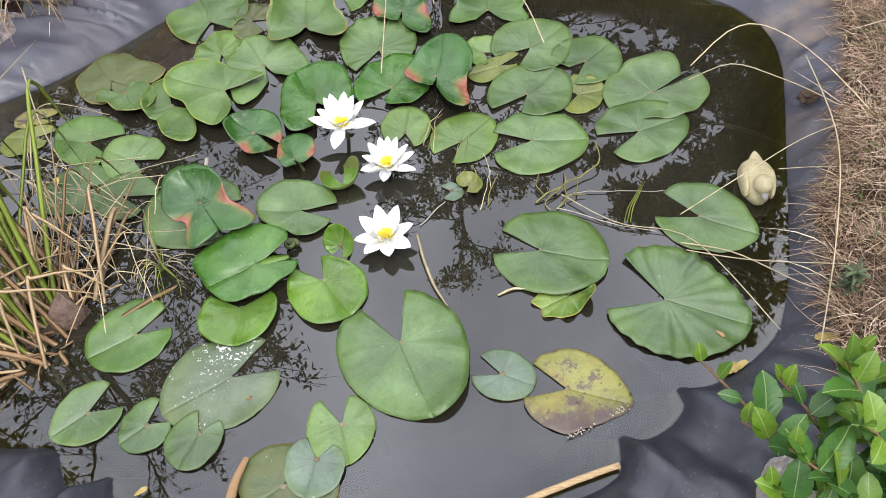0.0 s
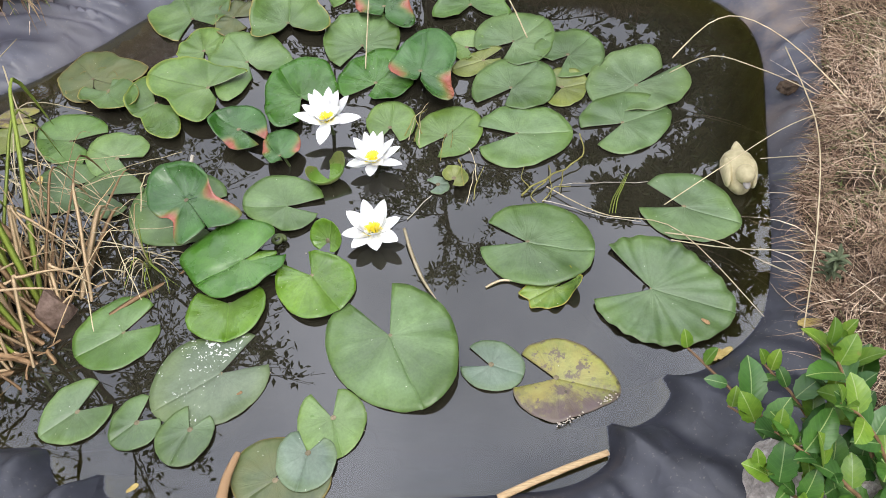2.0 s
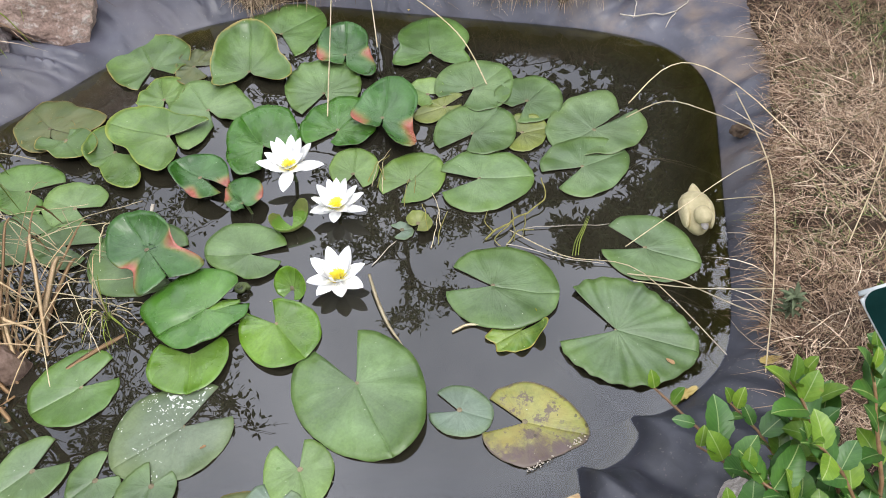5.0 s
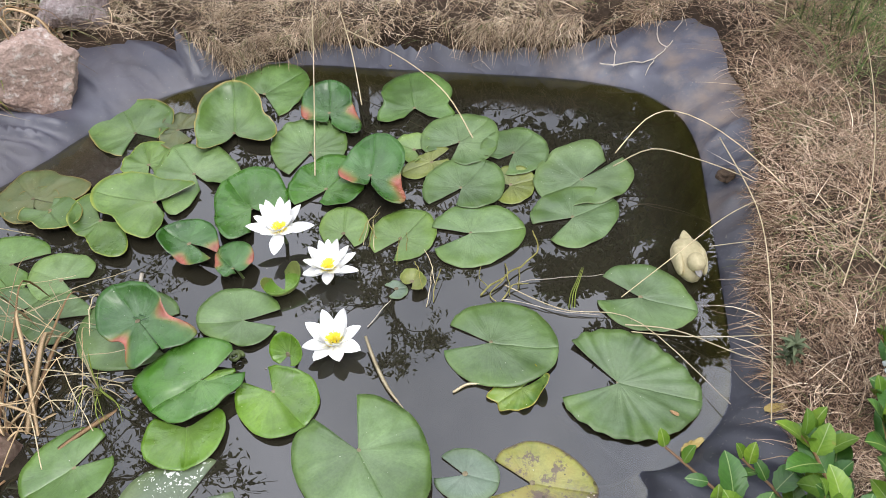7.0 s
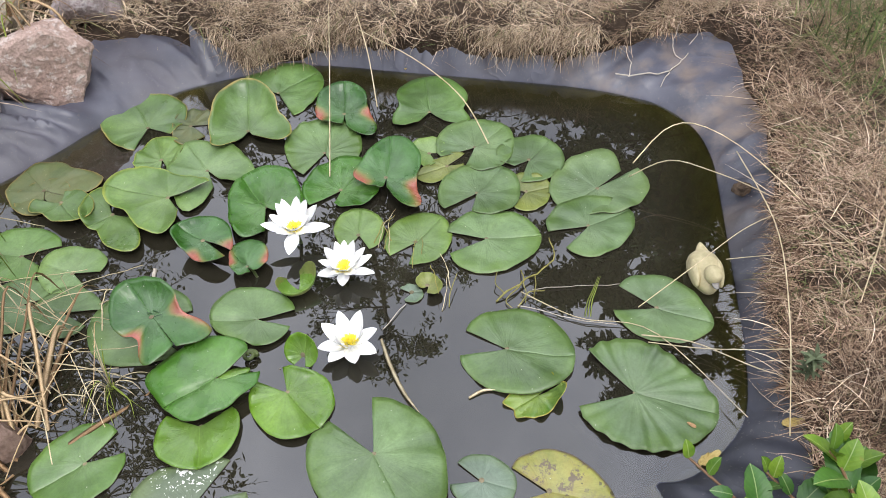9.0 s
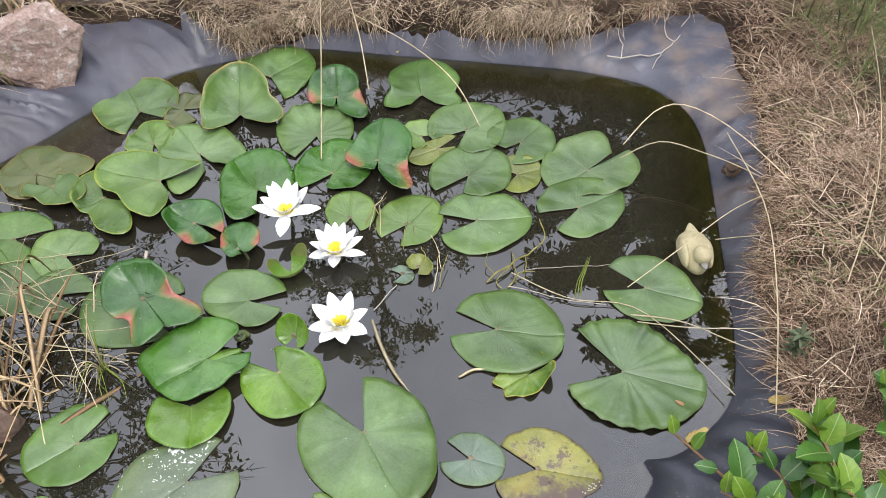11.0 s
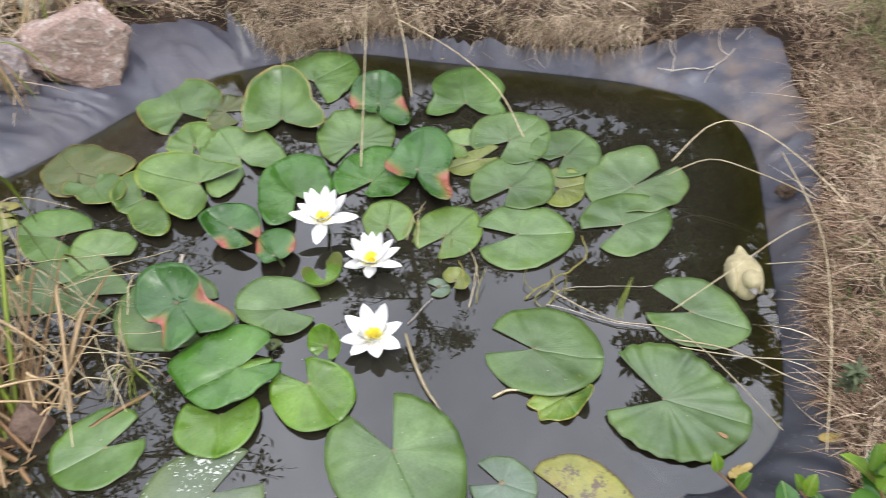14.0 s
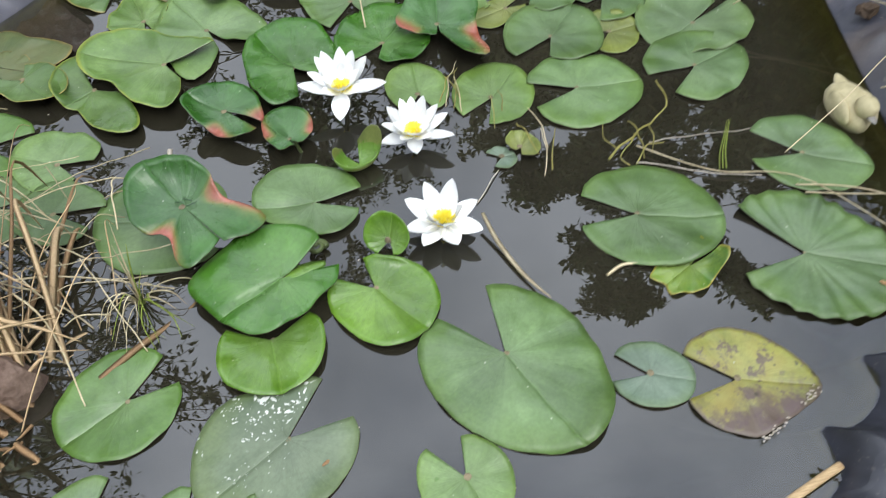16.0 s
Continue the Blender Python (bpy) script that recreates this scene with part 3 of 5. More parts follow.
# ground: under the foil, up over the turf lip, and out to the horizon
goff = [-0.7, -0.45, -0.3, -0.2, -0.14, -0.09, -0.05, -0.02, 0.0] + [(lambda a, e=e: reach(a) + e) for e in (-0.02, 0.0, .008, .016, .03, .045, .065, .09, .12, .16, .2, .26, .33, .4, .5, .6, .75, .9, 1.1, 1.4, 1.8, 2.4, 3.5, 6, 12, 30, 90, 300)]
ground = new("ground", ring_mesh("ground", goff, lambda x, y, a, d: ground_height(x, y), turf_mat, 420, True))
tagged(ground, "bare earth matted with dry brown grass", "ground", kind="structure")


# ---- lily pads ----
rng = random.Random(5)


def leaf_shape(turn, gap, rim, cup=0.0, wave=0.002, waves=9, dip=0.0, curls=(), scars="", fold=0.03, floor=-1.0, nu=60, nv=9, seed=0.0, lip=0.0016, upright=False, pinch=0.05):
    radii = [float(v) / 1000 for v in rim.split()]
    a0, a1 = radians(gap) / 2, 2 * math.pi - radians(gap) / 2
    marks = [radians(float(s)) for s in scars.split()]
    top, rims, scar = [], [], []
    size = sum(radii) / len(radii)
    # lifted edges fold over towards the middle of the near shore
    lean = Matrix.Rotation(-radians(turn), 2) @ Vector((0.15, -0.9))
    for i in range(nu + 1):
        f = i / nu
        a = a0 + (a1 - a0) * f
        big = float(spline([(r,) for r in radii], f)[0])
        big *= 1 + 0.010 * noise.noise((7 * math.cos(a), 7 * math.sin(a), seed)) + 0.006 * noise.noise((22 * math.cos(a), 22 * math.sin(a), seed))
        tipped = min(1.0, min(f, 1 - f) * 22)
        big *= 0.955 + 0.045 * tipped
        for j in range(nv + 1):
            p = (j / nv) ** 0.85
            r = p * big
            x, y = r * math.cos(a), r * math.sin(a)
            z = cup * p**2.2 + lip * p**9 + 0.5 * fold * size * 0.6
            z += wave * math.sin(waves * a + 6 * seed + 2 * p) * p**2 * (0.5 + noise.noise((2 * math.cos(a), 2 * math.sin(a), seed + 3)))
            z += 0.055 * size * p * noise.noise((1.3 * math.cos(a) * (0.5 + p), 1.3 * math.sin(a) * (0.5 + p), seed + 5)) - 0.03 * size * p**4 + 0.019 * size * p**1.4 * noise.noise((4.5 * math.cos(a), 4.5 * math.sin(a), seed))
            z += 0.35 * wave * noise.noise((x * 30, y * 30, seed)) * p
            z += fold * (abs(y) - 0.5 * size) * min(1, p * 2) * (1 if x < 0.2 * size else 0.7)
            z -= dip * math.exp(-((y / (0.10 * size)) ** 2)) * (0.6 if x > 0 else 1.0) * min(1, p * 3) * (1 - 0.5 * p)
            for (ca, cw, lift) in curls:
                da = (a - radians(ca) + math.pi) % (2 * math.pi) - math.pi
                rise = lift * math.exp(-((da / cw) ** 2)) * p ** (2.1 if upright else 3)
                z += rise
                if not upright:
                    x, y = x + rise * lean.x, y + rise * lean.y
            s = 0.0
            for m in marks:
                da = (a - m + math.pi) % (2 * math.pi) - math.pi
                g = math.exp(-((da / 0.5) ** 2)) * max(0.0, (p - 0.25) / 0.65)
                s = max(s, g)
                pull = math.exp(-((da / 0.34) ** 2)) * p**3
                x, y = x * (1 - pinch * pull), y * (1 - pinch * pull)
                z -= 0.010 * pull * (0.3 if upright else 1.0)
            top.append((x, y, max(z, floor)))
            rims.append(p)
            scar.append(s)
    n, w = len(top), nv + 1
    vs = top + [(x, y, z - 0.0016) for x, y, z in top]
    fs = []
    for i in range(nu):
        for j in range(nv):
            q = (i * w + j, i * w + j + 1, (i + 1) * w + j + 1, (i + 1) * w + j)
            fs += [q, tuple(n + k for k in reversed(q))]
        fs.append((i * w + nv, n + i * w + nv, n + (i + 1) * w + nv, (i + 1) * w + nv))
    for i, flip in ((0, 1), (nu, 0)):
        for j in range(nv):
            q = (i * w + j, i * w + j + 1, n + i * w + j + 1, n + i * w + j)
            fs.append(q[::-1] if flip else q)
    return vs, fs, {"rim": rims * 2, "scar": scar * 2}


def lily_pad(x, y, h, turn, gap, rim, mat, label, stalk=False, tilt=(0, 0), under=None, **shape):
    """A floating leaf. rim: its reach in millimetres from one tip of the notch round to the other."""
    h = h if h > 0.0155 else 0.55 * h + 0.0005
    if y > 1.85:
        # the crowded far pads push each other into waves
        shape["wave"] = 1.7 * shape.get("wave", 0.002)
        shape["cup"] = shape.get("cup", 0.0) + 0.004
    vs, fs, attrs = leaf_shape(turn, gap, rim, seed=rng.uniform(0, 9), floor=0.0022 - h, **shape)
    nu, nv = shape.get("nu", 60), 9
    me = mesh("lily_pad", vs, fs, [mat, under or leaf_under], attrs=attrs)
    # most rim edges take the dark underside, painting the shade line at the water
    dry_rim = 0 if mat in (leaf_rim, leaf_old, leaf_yellow) else 1
    me.polygons.foreach_set("material_index", ([0, 1] * nv + [dry_rim]) * nu + [1] * (2 * nv))
    leaf = new("lily_pad", me)
    leaf.matrix_world = pose(x, y, h, tilt[0], tilt[1], turn)
    tagged(leaf, label, "lily pad", "lily pads on the pond")
    nub = [(0.006 * math.cos(a) * (1 - 0.4 * k), 0.006 * math.sin(a) * (1 - 0.4 * k) - 0.002, (0.0012 + 0.0015 * k) - shape.get("dip", 0) * 0.3) for k in (0, 1) for a in (2 * math.pi * i / 8 for i in range(8))]
    part("leaf_centre", mesh("leaf_centre", nub, [(i, (i + 1) % 8, 8 + (i + 1) % 8, 8 + i) for i in range(8)] + [tuple(range(8, 16))], stem_scar), leaf, "pale brown stalk scar")
    if stalk:
        v, f = tube([(0, 0, -0.002), (0.01, 0.01, -0.6 * h), (0.04, 0.03, -h - 0.12)], 0.0035, 0.0035, 7, 8)
        part("leaf_stalk", mesh("leaf_stalk", v, f, wet_stem), leaf)
    return leaf


stem_scar = plain("stem_scar", (0.16, 0.14, 0.08), (0.30, 0.24, 0.15), 0.6, 0.3, 200)

lily_pad(0.063, 1.122, 0.006, 112, 46, "136 142 138 139 149 168 182 174 151 140 136 136 147", leaf_soft, "very large pale green lily pad floating flat on dark water", wave=.004, waves=13, dip=.004, curls=((-162, .5, .02),))
lily_pad(0.379, 1.356, 0.006, 163, 40, "115 112 118 124 132 140 150 146 137 125 117 117 114", leaf_soft, "broad green lily pad with an open notch floating on water", wave=.003, dip=.004, curls=((165, .8, .016),))
lily_pad(0.635, 1.203, 0.006, 156, 67, "138 135 137 143 155 167 177 156 142 140 143 146 149", leaf_dull, "large dull green lily pad with a rippled margin", wave=.008, waves=21, dip=.006, cup=.006, nu=120)
lily_pad(0.753, 1.433, 0.006, 153, 46, "109 100 100 103 110 123 134 117 111 110 110 111 114", leaf_dull, "oval green lily pad lying beside the duck ornament", wave=.002, dip=.004)
lily_pad(0.274, 1.036, 0.006, 156, 47, "66 61 59 59 62 69 71 70 63 60 60 62 66", leaf_blue, "small bluish green lily pad floating near a yellowed pad")
lily_pad(0.403, 0.997, 0.006, 163, 54, "94 95 94 97 90 103 130 113 100 97 95 93 94", leaf_yellow, "decaying yellow lily pad with brown blotches and holes", wave=.003)
lily_pad(-0.528, 1.171, 0.006, 32, 39, "92 97 99 98 103 111 110 103 97 89 84 82 84", leaf_mid, "oval mid green lily pad floating beside the reed clump", wave=.003, dip=.006)
lily_pad(-0.293, 1.054, 0.004, 32, 46, "116 97 93 117 131 143 153 136 122 114 108 107 107", leaf_speckled, "dusty green lily pad spattered with white droppings", wave=.003, dip=.006)
lily_pad(-0.300, 1.230, 0.01, 94, 125, "81 85 92 101 102 102 102 101 98 91 87 84 79", leaf_bright, "fresh green lily pad tucked under a larger glossy leaf", wave=.003, dip=.008, cup=.008)
lily_pad(-0.119, 1.295, 0.01, 126, 52, "82 83 86 93 107 116 119 115 100 88 79 76 78", leaf_bright, "fresh green lily pad with a folded shiny lobe", wave=.004, waves=5, dip=.006, curls=((-61, .6, .022), (39, .4, .006), (150, .5, .012)))
lily_pad(-0.580, 0.983, 0.006, 38, 57, "77 74 72 71 70 76 84 78 73 73 72 73 77", leaf_dull, "narrow dull green lily pad near the pond liner", dip=.004)
lily_pad(-0.449, 0.951, 0.006, 42, 67, "63 61 57 55 55 56 62 63 62 61 60 55 49", leaf_dull, "small dull green lily pad partly under its neighbours", dip=.003)
lily_pad(-0.335, 0.927, 0.012, 70, 63, "55 53 54 63 70 75 79 76 65 57 52 50 48", leaf_specked, "small grey green lily pad with fine white specks", dip=.003)
lily_pad(-0.048, 0.936, 0.006, 107, 46, "77 73 70 74 81 88 86 77 71 69 66 67 68", leaf_light, "light green lily pad with a wide notch")
lily_pad(-0.092, 0.864, 0.01, 79, 70, "55 57 59 60 66 73 78 76 72 64 58 53 45", leaf_blue, "bluish green lily pad overlapping a lighter one")
lily_pad(-0.151, 0.815, 0.003, 35, 63, "86 87 90 94 90 83 76 75 76 82 92 105 113", leaf_old, "old olive green lily pad with a torn yellow rim")
lily_pad(0.719, 1.880, 0.006, 32, 9, "114 175 154 135 130 135 132 117 108 115 129 150 162", leaf_specked, "large green lily pad with a chewed brown notch", wave=.003)
lily_pad(0.660, 1.731, 0.01, 203, 40, "109 116 107 103 107 123 138 136 123 113 109 113 114", leaf_dull, "round green lily pad overlapping a larger pad", dip=.004)
lily_pad(0.385, 1.716, 0.012, 180, 44, "115 121 122 120 121 134 144 134 124 118 113 109 112", leaf_soft, "broad green lily pad with a narrow open notch", wave=.003, dip=.005)
lily_pad(0.201, 1.729, 0.006, 230, 43, "83 81 82 86 93 106 123 117 103 93 85 82 84", leaf_light, "light green lily pad with a small open notch", wave=.002)
lily_pad(0.054, 1.775, 0.006, 266, 56, "62 63 64 69 80 96 108 103 85 70 60 58 57", leaf_light, "small round light green lily pad with a short notch")
lily_pad(0.407, 2.105, 0.01, 222, 47, "94 112 116 116 114 127 143 145 134 128 121 116 115", leaf_dull, "green lily pad in the cluster of overlapping pads", dip=.004)
lily_pad(0.556, 2.028, 0.006, 225, 40, "107 103 101 101 102 107 114 119 111 107 103 86 55", leaf_dull, "green lily pad in the cluster of overlapping pads")
lily_pad(0.385, 1.899, 0.012, 230, 41, "77 90 106 117 121 132 139 131 120 111 108 110 116", leaf_dull, "green lily pad on top of the overlapping cluster", dip=.004)
lily_pad(0.522, 1.891, 0.003, 190, 79, "77 81 78 74 69 67 73 80 81 81 74 62 51", leaf_yellowgreen, "yellowish green lily pad lying under other pads")
lily_pad(0.315, 2.033, 0.005, 21, 36, "79 62 47 42 45 58 99 95 69 46 43 47 52", leaf_yellowgreen, "narrow yellowish green lily pad between larger pads")
lily_pad(0.272, 2.100, 0.003, 320, 66, "41 52 63 71 74 74 69 59 48 47 61 65 52", leaf_light, "small light green lily pad tucked behind larger pads")
lily_pad(0.010, 1.960, 0.01, 232, 38, "66 80 93 103 109 118 145 144 130 116 110 108 109", leaf_glossy, "glossy green lily pad beneath a red-scarred leaf", cup=.006)
lily_pad(0.139, 1.970, 0.03, 261, 12, "51 161 105 86 108 145 172 127 99 97 66 49 47", leaf_scar, "glossy blue green raised lily pad with red scars", cup=.004, wave=.003, waves=4, scars="-82 62", curls=((176, .9, .03), (27, .4, .01)))
lily_pad(-0.035, 2.139, 0.006, 262, 51, "65 88 103 110 125 149 170 171 155 129 113 110 117", leaf_soft, "round green lily pad with radiating veins", wave=.004, waves=17)
lily_pad(-0.580, 2.338, 0.006, 294, 76, "84 92 118 145 159 179 208 202 165 134 119 115 114", leaf_rim, "large green lily pad with a dry brown rim", wave=.003, curls=((150, .7, .018),))
lily_pad(-0.264, 2.256, 0.02, 273, 67, "47 127 131 116 121 182 254 211 147 122 114 119 66", leaf_rim, "cupped glossy green lily pad with a yellow edge", cup=.004, wave=.003, waves=5, curls=((-179, .9, .045), (-130, .6, .02), (130, .6, .02)))
lily_pad(-0.185, 2.475, 0.006, 222, 138, "144 133 130 135 145 159 174 183 168 152 160 164 102", leaf_mid, "green lily pad lying under overhanging dry grass", wave=.006, waves=4)
lily_pad(0.028, 2.307, 0.02, 268, 10, "63 149 102 81 81 121 158 140 106 94 78 63 59", leaf_scar, "curled green lily pad with red scarred edges", cup=.004, wave=.003, waves=3, scars="-89 84", curls=((-178, .9, .03),))
lily_pad(0.292, 2.298, 0.015, 270, 74, "64 132 103 126 164 189 193 181 137 102 119 124 68", leaf_mid, "lobed green lily pad near the far liner edge", wave=.004, waves=5, curls=((-122, .4, .02), (105, .4, .02)))
lily_pad(-0.822, 1.810, 0.006, 349, 52, "103 101 102 105 118 130 106 92 87 87 92 110 69", leaf_mid, "round green lily pad near the reeds", wave=.003, dip=.004)
lily_pad(-0.672, 1.726, 0.01, 333, 50, "71 87 90 93 100 114 105 89 78 76 72 67 61", leaf_soft, "green lily pad overlapping a rounder one near the reeds", wave=.003)
lily_pad(-0.775, 1.636, 0.004, 359, 35, "62 70 78 87 97 107 117 124 114 94 92 83 64", leaf_dull, "dull green lily pad beneath straw stalks", dip=.004)
lily_pad(-0.670, 1.595, 0.01, 341, 35, "99 88 83 83 83 83 86 80 71 72 79 89 84", leaf_dull, "dull green lily pad under tangled straw", dip=.004)
lily_pad(-0.473, 1.531, 0.004, 347, 57, "128 128 128 128 132 132 128 123 122 123 119 125 135", leaf_dull, "flat dull lily pad below a raised red-scarred leaf")
lily_pad(-0.980, 1.844, 0.002, 359, 53, "54 54 54 55 57 77 92 99 94 73 58 50 43", leaf_yellowgreen, "sunken yellow green lily pad close to the liner", wave=.003)
lily_pad(-0.997, 1.921, 0.001, 3, 29, "54 49 43 40 47 63 71 68 47 28 29 41 53", leaf_yellow, "bright yellow dying lily pad half under water")
lily_pad(-0.828, 2.071, 0.008, 309, 50, "96 161 146 108 119 133 126 115 104 95 101 109 104", leaf_old, "worn olive green lily pad with ragged edges", wave=.004, waves=6)
lily_pad(-0.768, 2.006, 0.014, 125, 86, "72 79 75 62 70 91 113 118 99 78 64 54 44", leaf_rim, "small lily pad with a torn yellow edge", wave=.004, waves=5, cup=.004, curls=((163, .8, .015), (76, .5, .012)))
lily_pad(-0.615, 1.940, 0.012, 44, 130, "115 118 108 88 78 75 73 67 96 153 187 106 54", leaf_limed, "folded lily pad with a thin yellow margin", wave=.006, waves=4, cup=.004, curls=((128, .6, .02),))
lily_pad(-0.465, 1.974, 0.022, 342, 82, "125 104 94 101 145 190 191 153 118 125 145 150 69", leaf_limed, "large folded green lily pad with a wavy lip", wave=.006, waves=4, cup=.004, curls=((-175, .5, .018), (120, .8, .012)))
lily_pad(-0.372, 2.097, 0.012, 299, 23, "77 140 127 117 127 134 163 129 121 123 134 178 78", leaf_soft, "veined green lily pad with a reddish centre", wave=.006, waves=7)
lily_pad(-0.514, 2.168, 0.008, 286, 24, "49 44 41 52 84 108 118 89 84 83 66 59 59", leaf_limed, "small green lily pad with a yellow lobe", wave=.003)
lily_pad(-0.449, 2.332, 0.005, 337, 51, "72 77 82 83 80 74 64 56 57 80 101 91 77", leaf_old, "small worn lily pad squeezed between larger pads", wave=.004)
big_leaf = lily_pad(-0.269, 1.319, 0.05, 23, 30, "96 106 109 113 121 121 125 141 160 133 120 112 106 96 80 75 72 70 77 90 101", leaf_glossy, "large glossy dark green leaf standing above the water", wave=.004, waves=3, dip=.012, stalk=True, upright=True, fold=.0, nu=90, curls=((60, .8, .012), (150, .5, -.018), (215, .7, -.014), (275, .7, -.012), (-25, .4, -.006), (12, .2, .010)))
lily_pad(-0.419, 1.489, 0.078, -55, 1, "118 138 146 80 66 67 70 73 78 86 97 104 98 91 88 78 66 75 130 120 108", leaf_scar, "cupped glossy leaf with two red scars above the water", wave=.002, waves=3, stalk=True, upright=True, fold=.0, nu=90, scars="62 -66", pinch=.06, curls=((130, 1.0, .044), (190, .8, .030), (78, .3, .016), (-140, .5, .008), (-45, .35, -.010), (-92, .3, -.006), (35, .35, -.006)))
lily_pad(-0.198, 1.513, 0.014, 354, 32, "97 92 92 99 114 121 112 92 74 74 88 90 91", leaf_soft, "pale green lily pad with a dark crease", wave=.003, dip=.008, cup=.004)
lily_pad(-0.343, 1.769, 0.04, 325, 19, "87 74 76 86 91 95 100 71 57 56 70 82 88", leaf_scar, "folded glossy lily leaf with red margins above water", wave=.004, waves=3, stalk=True, scars="12 -75", curls=((-173, .8, .03),))
lily_pad(-0.225, 1.665, 0.04, 304, 20, "25 32 47 67 85 94 82 57 42 35 33 30 27", leaf_scar, "small mottled red and green lily leaf above water", wave=.004, waves=3, stalk=True, dip=.012, scars="-155 82")
lily_pad(-0.195, 1.904, 0.02, 300, 56, "98 101 105 122 155 173 155 125 103 102 112 129 103", leaf_glossy, "glossy green lily pad behind a white flower", wave=.006, waves=4, dip=.014, curls=((155, .9, .02), (-73, .5, .012)))
lily_pad(0.176, 1.555, 0.005, 187, 77, "30 31 32 32 31 30 27 25 26 28 31 32 34", leaf_blue, "tiny grey green lily pad beside a yellow cupped leaf")
lily_pad(0.218, 1.570, 0.012, 239, 40, "38 43 43 37 30 29 31 33 33 32 31 29 27", leaf_yellowgreen, "tiny yellow green cupped lily leaf", cup=.015)
lily_pad(-0.080, 1.375, 0.03, 244, 62, "26 31 35 40 44 48 52 55 51 46 41 35 30", leaf_bright, "small upright green lily leaf standing above water", cup=.012, stalk=True, tilt=(0, 52))
lily_pad(-0.823, 2.040, 0.003, 300, 20, "72 74 76 80 82 80 76 74 72", leaf_old, "small worn lily pad half covered by its neighbours", wave=.003)


inv = big_leaf.matrix_world.inverted()
v, f = ribbon([inv @ Vector(q) for q in ((-.272, 1.314, .045), (-.250, 1.321, .047), (-.225, 1.330, .047), (-.195, 1.340, .044))], .030, .05, 14, .3, .1, base=.4)
part("folded_lobe", mesh("folded_lobe", v, f, leaf_bright, attrs={"rim": [0.8] * len(v), "scar": [0.0] * len(v)}), big_leaf, "bright green lobe folded into the notch")

# thin dark strips paint in the shade of the folds at the leaf's middle
fold_shade = plain("leaf_fold_shade", (0.012, 0.05, 0.015), (0.03, 0.09, 0.03), 0.4, 0.5, 120)
dented = [o for o in bpy.data.objects if o.get("label", "").startswith("cupped glossy leaf")][0]
for x0, y0, x1, y1 in ((-.012, .010, .004, .018), (.006, .004, .012, .022), (-.016, -.004, -.004, .006)):
    v, f = tube([(x0, y0, .0035), (.5 * (x0 + x1) + .002, .5 * (y0 + y1), .0055), (x1, y1, .004)], .0012, .0006, 5, 8)
    part("crease", mesh("crease", v, f, fold_shade), dented, "dark strip painted for the shade in the leaf's puckered middle")

# pale spawn along the rotten rim of the yellow pad
r7 = random.Random(7)
sv, sf = [], []
for k in range(46):
    u = r7.choice((r7.uniform(0, .4), r7.uniform(.62, 1)))
    px, py = .395 + .125 * u + r7.gauss(0, .003), .893 + .062 * u + r7.gauss(0, .003)
    v, f = ball((px, py, .006 + r7.random() * .003), (.0018, .0018, .0015), 0, 6, 4)
    sf += [tuple(len(sv) + i for i in q) for q in f]
    sv += v
tagged(new("snail_spawn", mesh("snail_spawn", sv, sf, twig_pale)), "small pale spawn beads along a rotting leaf edge", "spawn", kind="stuff")

# the crumpled yellow leaf under a broad pad
leaf_crumple = lily_leaf("leaf_crumple", (0.07, 0.19, 0.03), (0.20, 0.32, 0.05), 0.24, edge=(0.42, 0.34, 0.06), edge_from=0.95, blotch=(0.20, 0.29, 0.04))
v, f, at = leaf_shape(0, 30, "60 76 84 92 90 72 84 66 80 70 78 66 70 66 60", wave=.007, waves=8, lip=.004, seed=2.4, floor=.0015, upright=True, nu=90, curls=((-66, .30, .024), (-44, .35, .034), (-20, .3, .018), (-112, .25, .008)))
crumpled = new("crumpled_lily_leaf", mesh("crumpled_lily_leaf", [(x, y * 0.72, z) for x, y, z in v], f, leaf_crumple, attrs=at))
crumpled.matrix_world = pose(0.425, 1.224, 0.0008, 0, 0, 26)
tagged(crumpled, "crumpled yellow green lily leaf floating beneath a pad", "lily pad", "lily pads on the pond")

# a half unrolled leaf beside a flower: a steep cup, open at the back, its front wall low
def cupped_leaf(x, y, turn, size, walls, label):
    """walls: heights of the rim in millimetres from one tip of the notch round to the other."""
    tall = [float(w) / 1000 for w in walls.split()]
    vs, fs, nu, nv = [], [], 40, 8
    for i in range(nu + 1):
        f = i / nu
        a = 0.34 + (2 * math.pi - 0.68) * f
        h = float(spline([(w,) for w in tall], f)[0])
        for j in range(nv + 1):
            p = j / nv
            r = size * (1.45 * p - 0.68 * p * p)
            vs.append((r * math.cos(a) * 0.72, r * math.sin(a) * 1.12, 0.004 + h * p**1.9))
    n, w = len(vs), nv + 1
    vs += [(x * .985, y * .985, z - 0.0016) for x, y, z in vs]
    mi = []
    for i in range(nu):
        for j in range(nv):
            q = (i * w + j, i * w + j + 1, (i + 1) * w + j + 1, (i + 1) * w + j)
            fs += [q, tuple(n + k for k in reversed(q))]
            mi += [0, 1]
        fs.append((i * w + nv, n + i * w + nv, n + (i + 1) * w + nv, (i + 1) * w + nv))
        mi.append(1)
    me = mesh("rolled_lily_leaf", vs, fs, [leaf_bright, leaf_yellowgreen], attrs={"rim": [0.75] * len(vs), "scar": [0.0] * len(vs)})
    me.polygons.foreach_set("material_index", mi)
    ob = new("rolled_lily_leaf", me)
    ob.matrix_world = pose(x, y, 0.001, 0, 0, turn)
    return tagged(ob, label, "lily leaf", "lily pads on the pond")


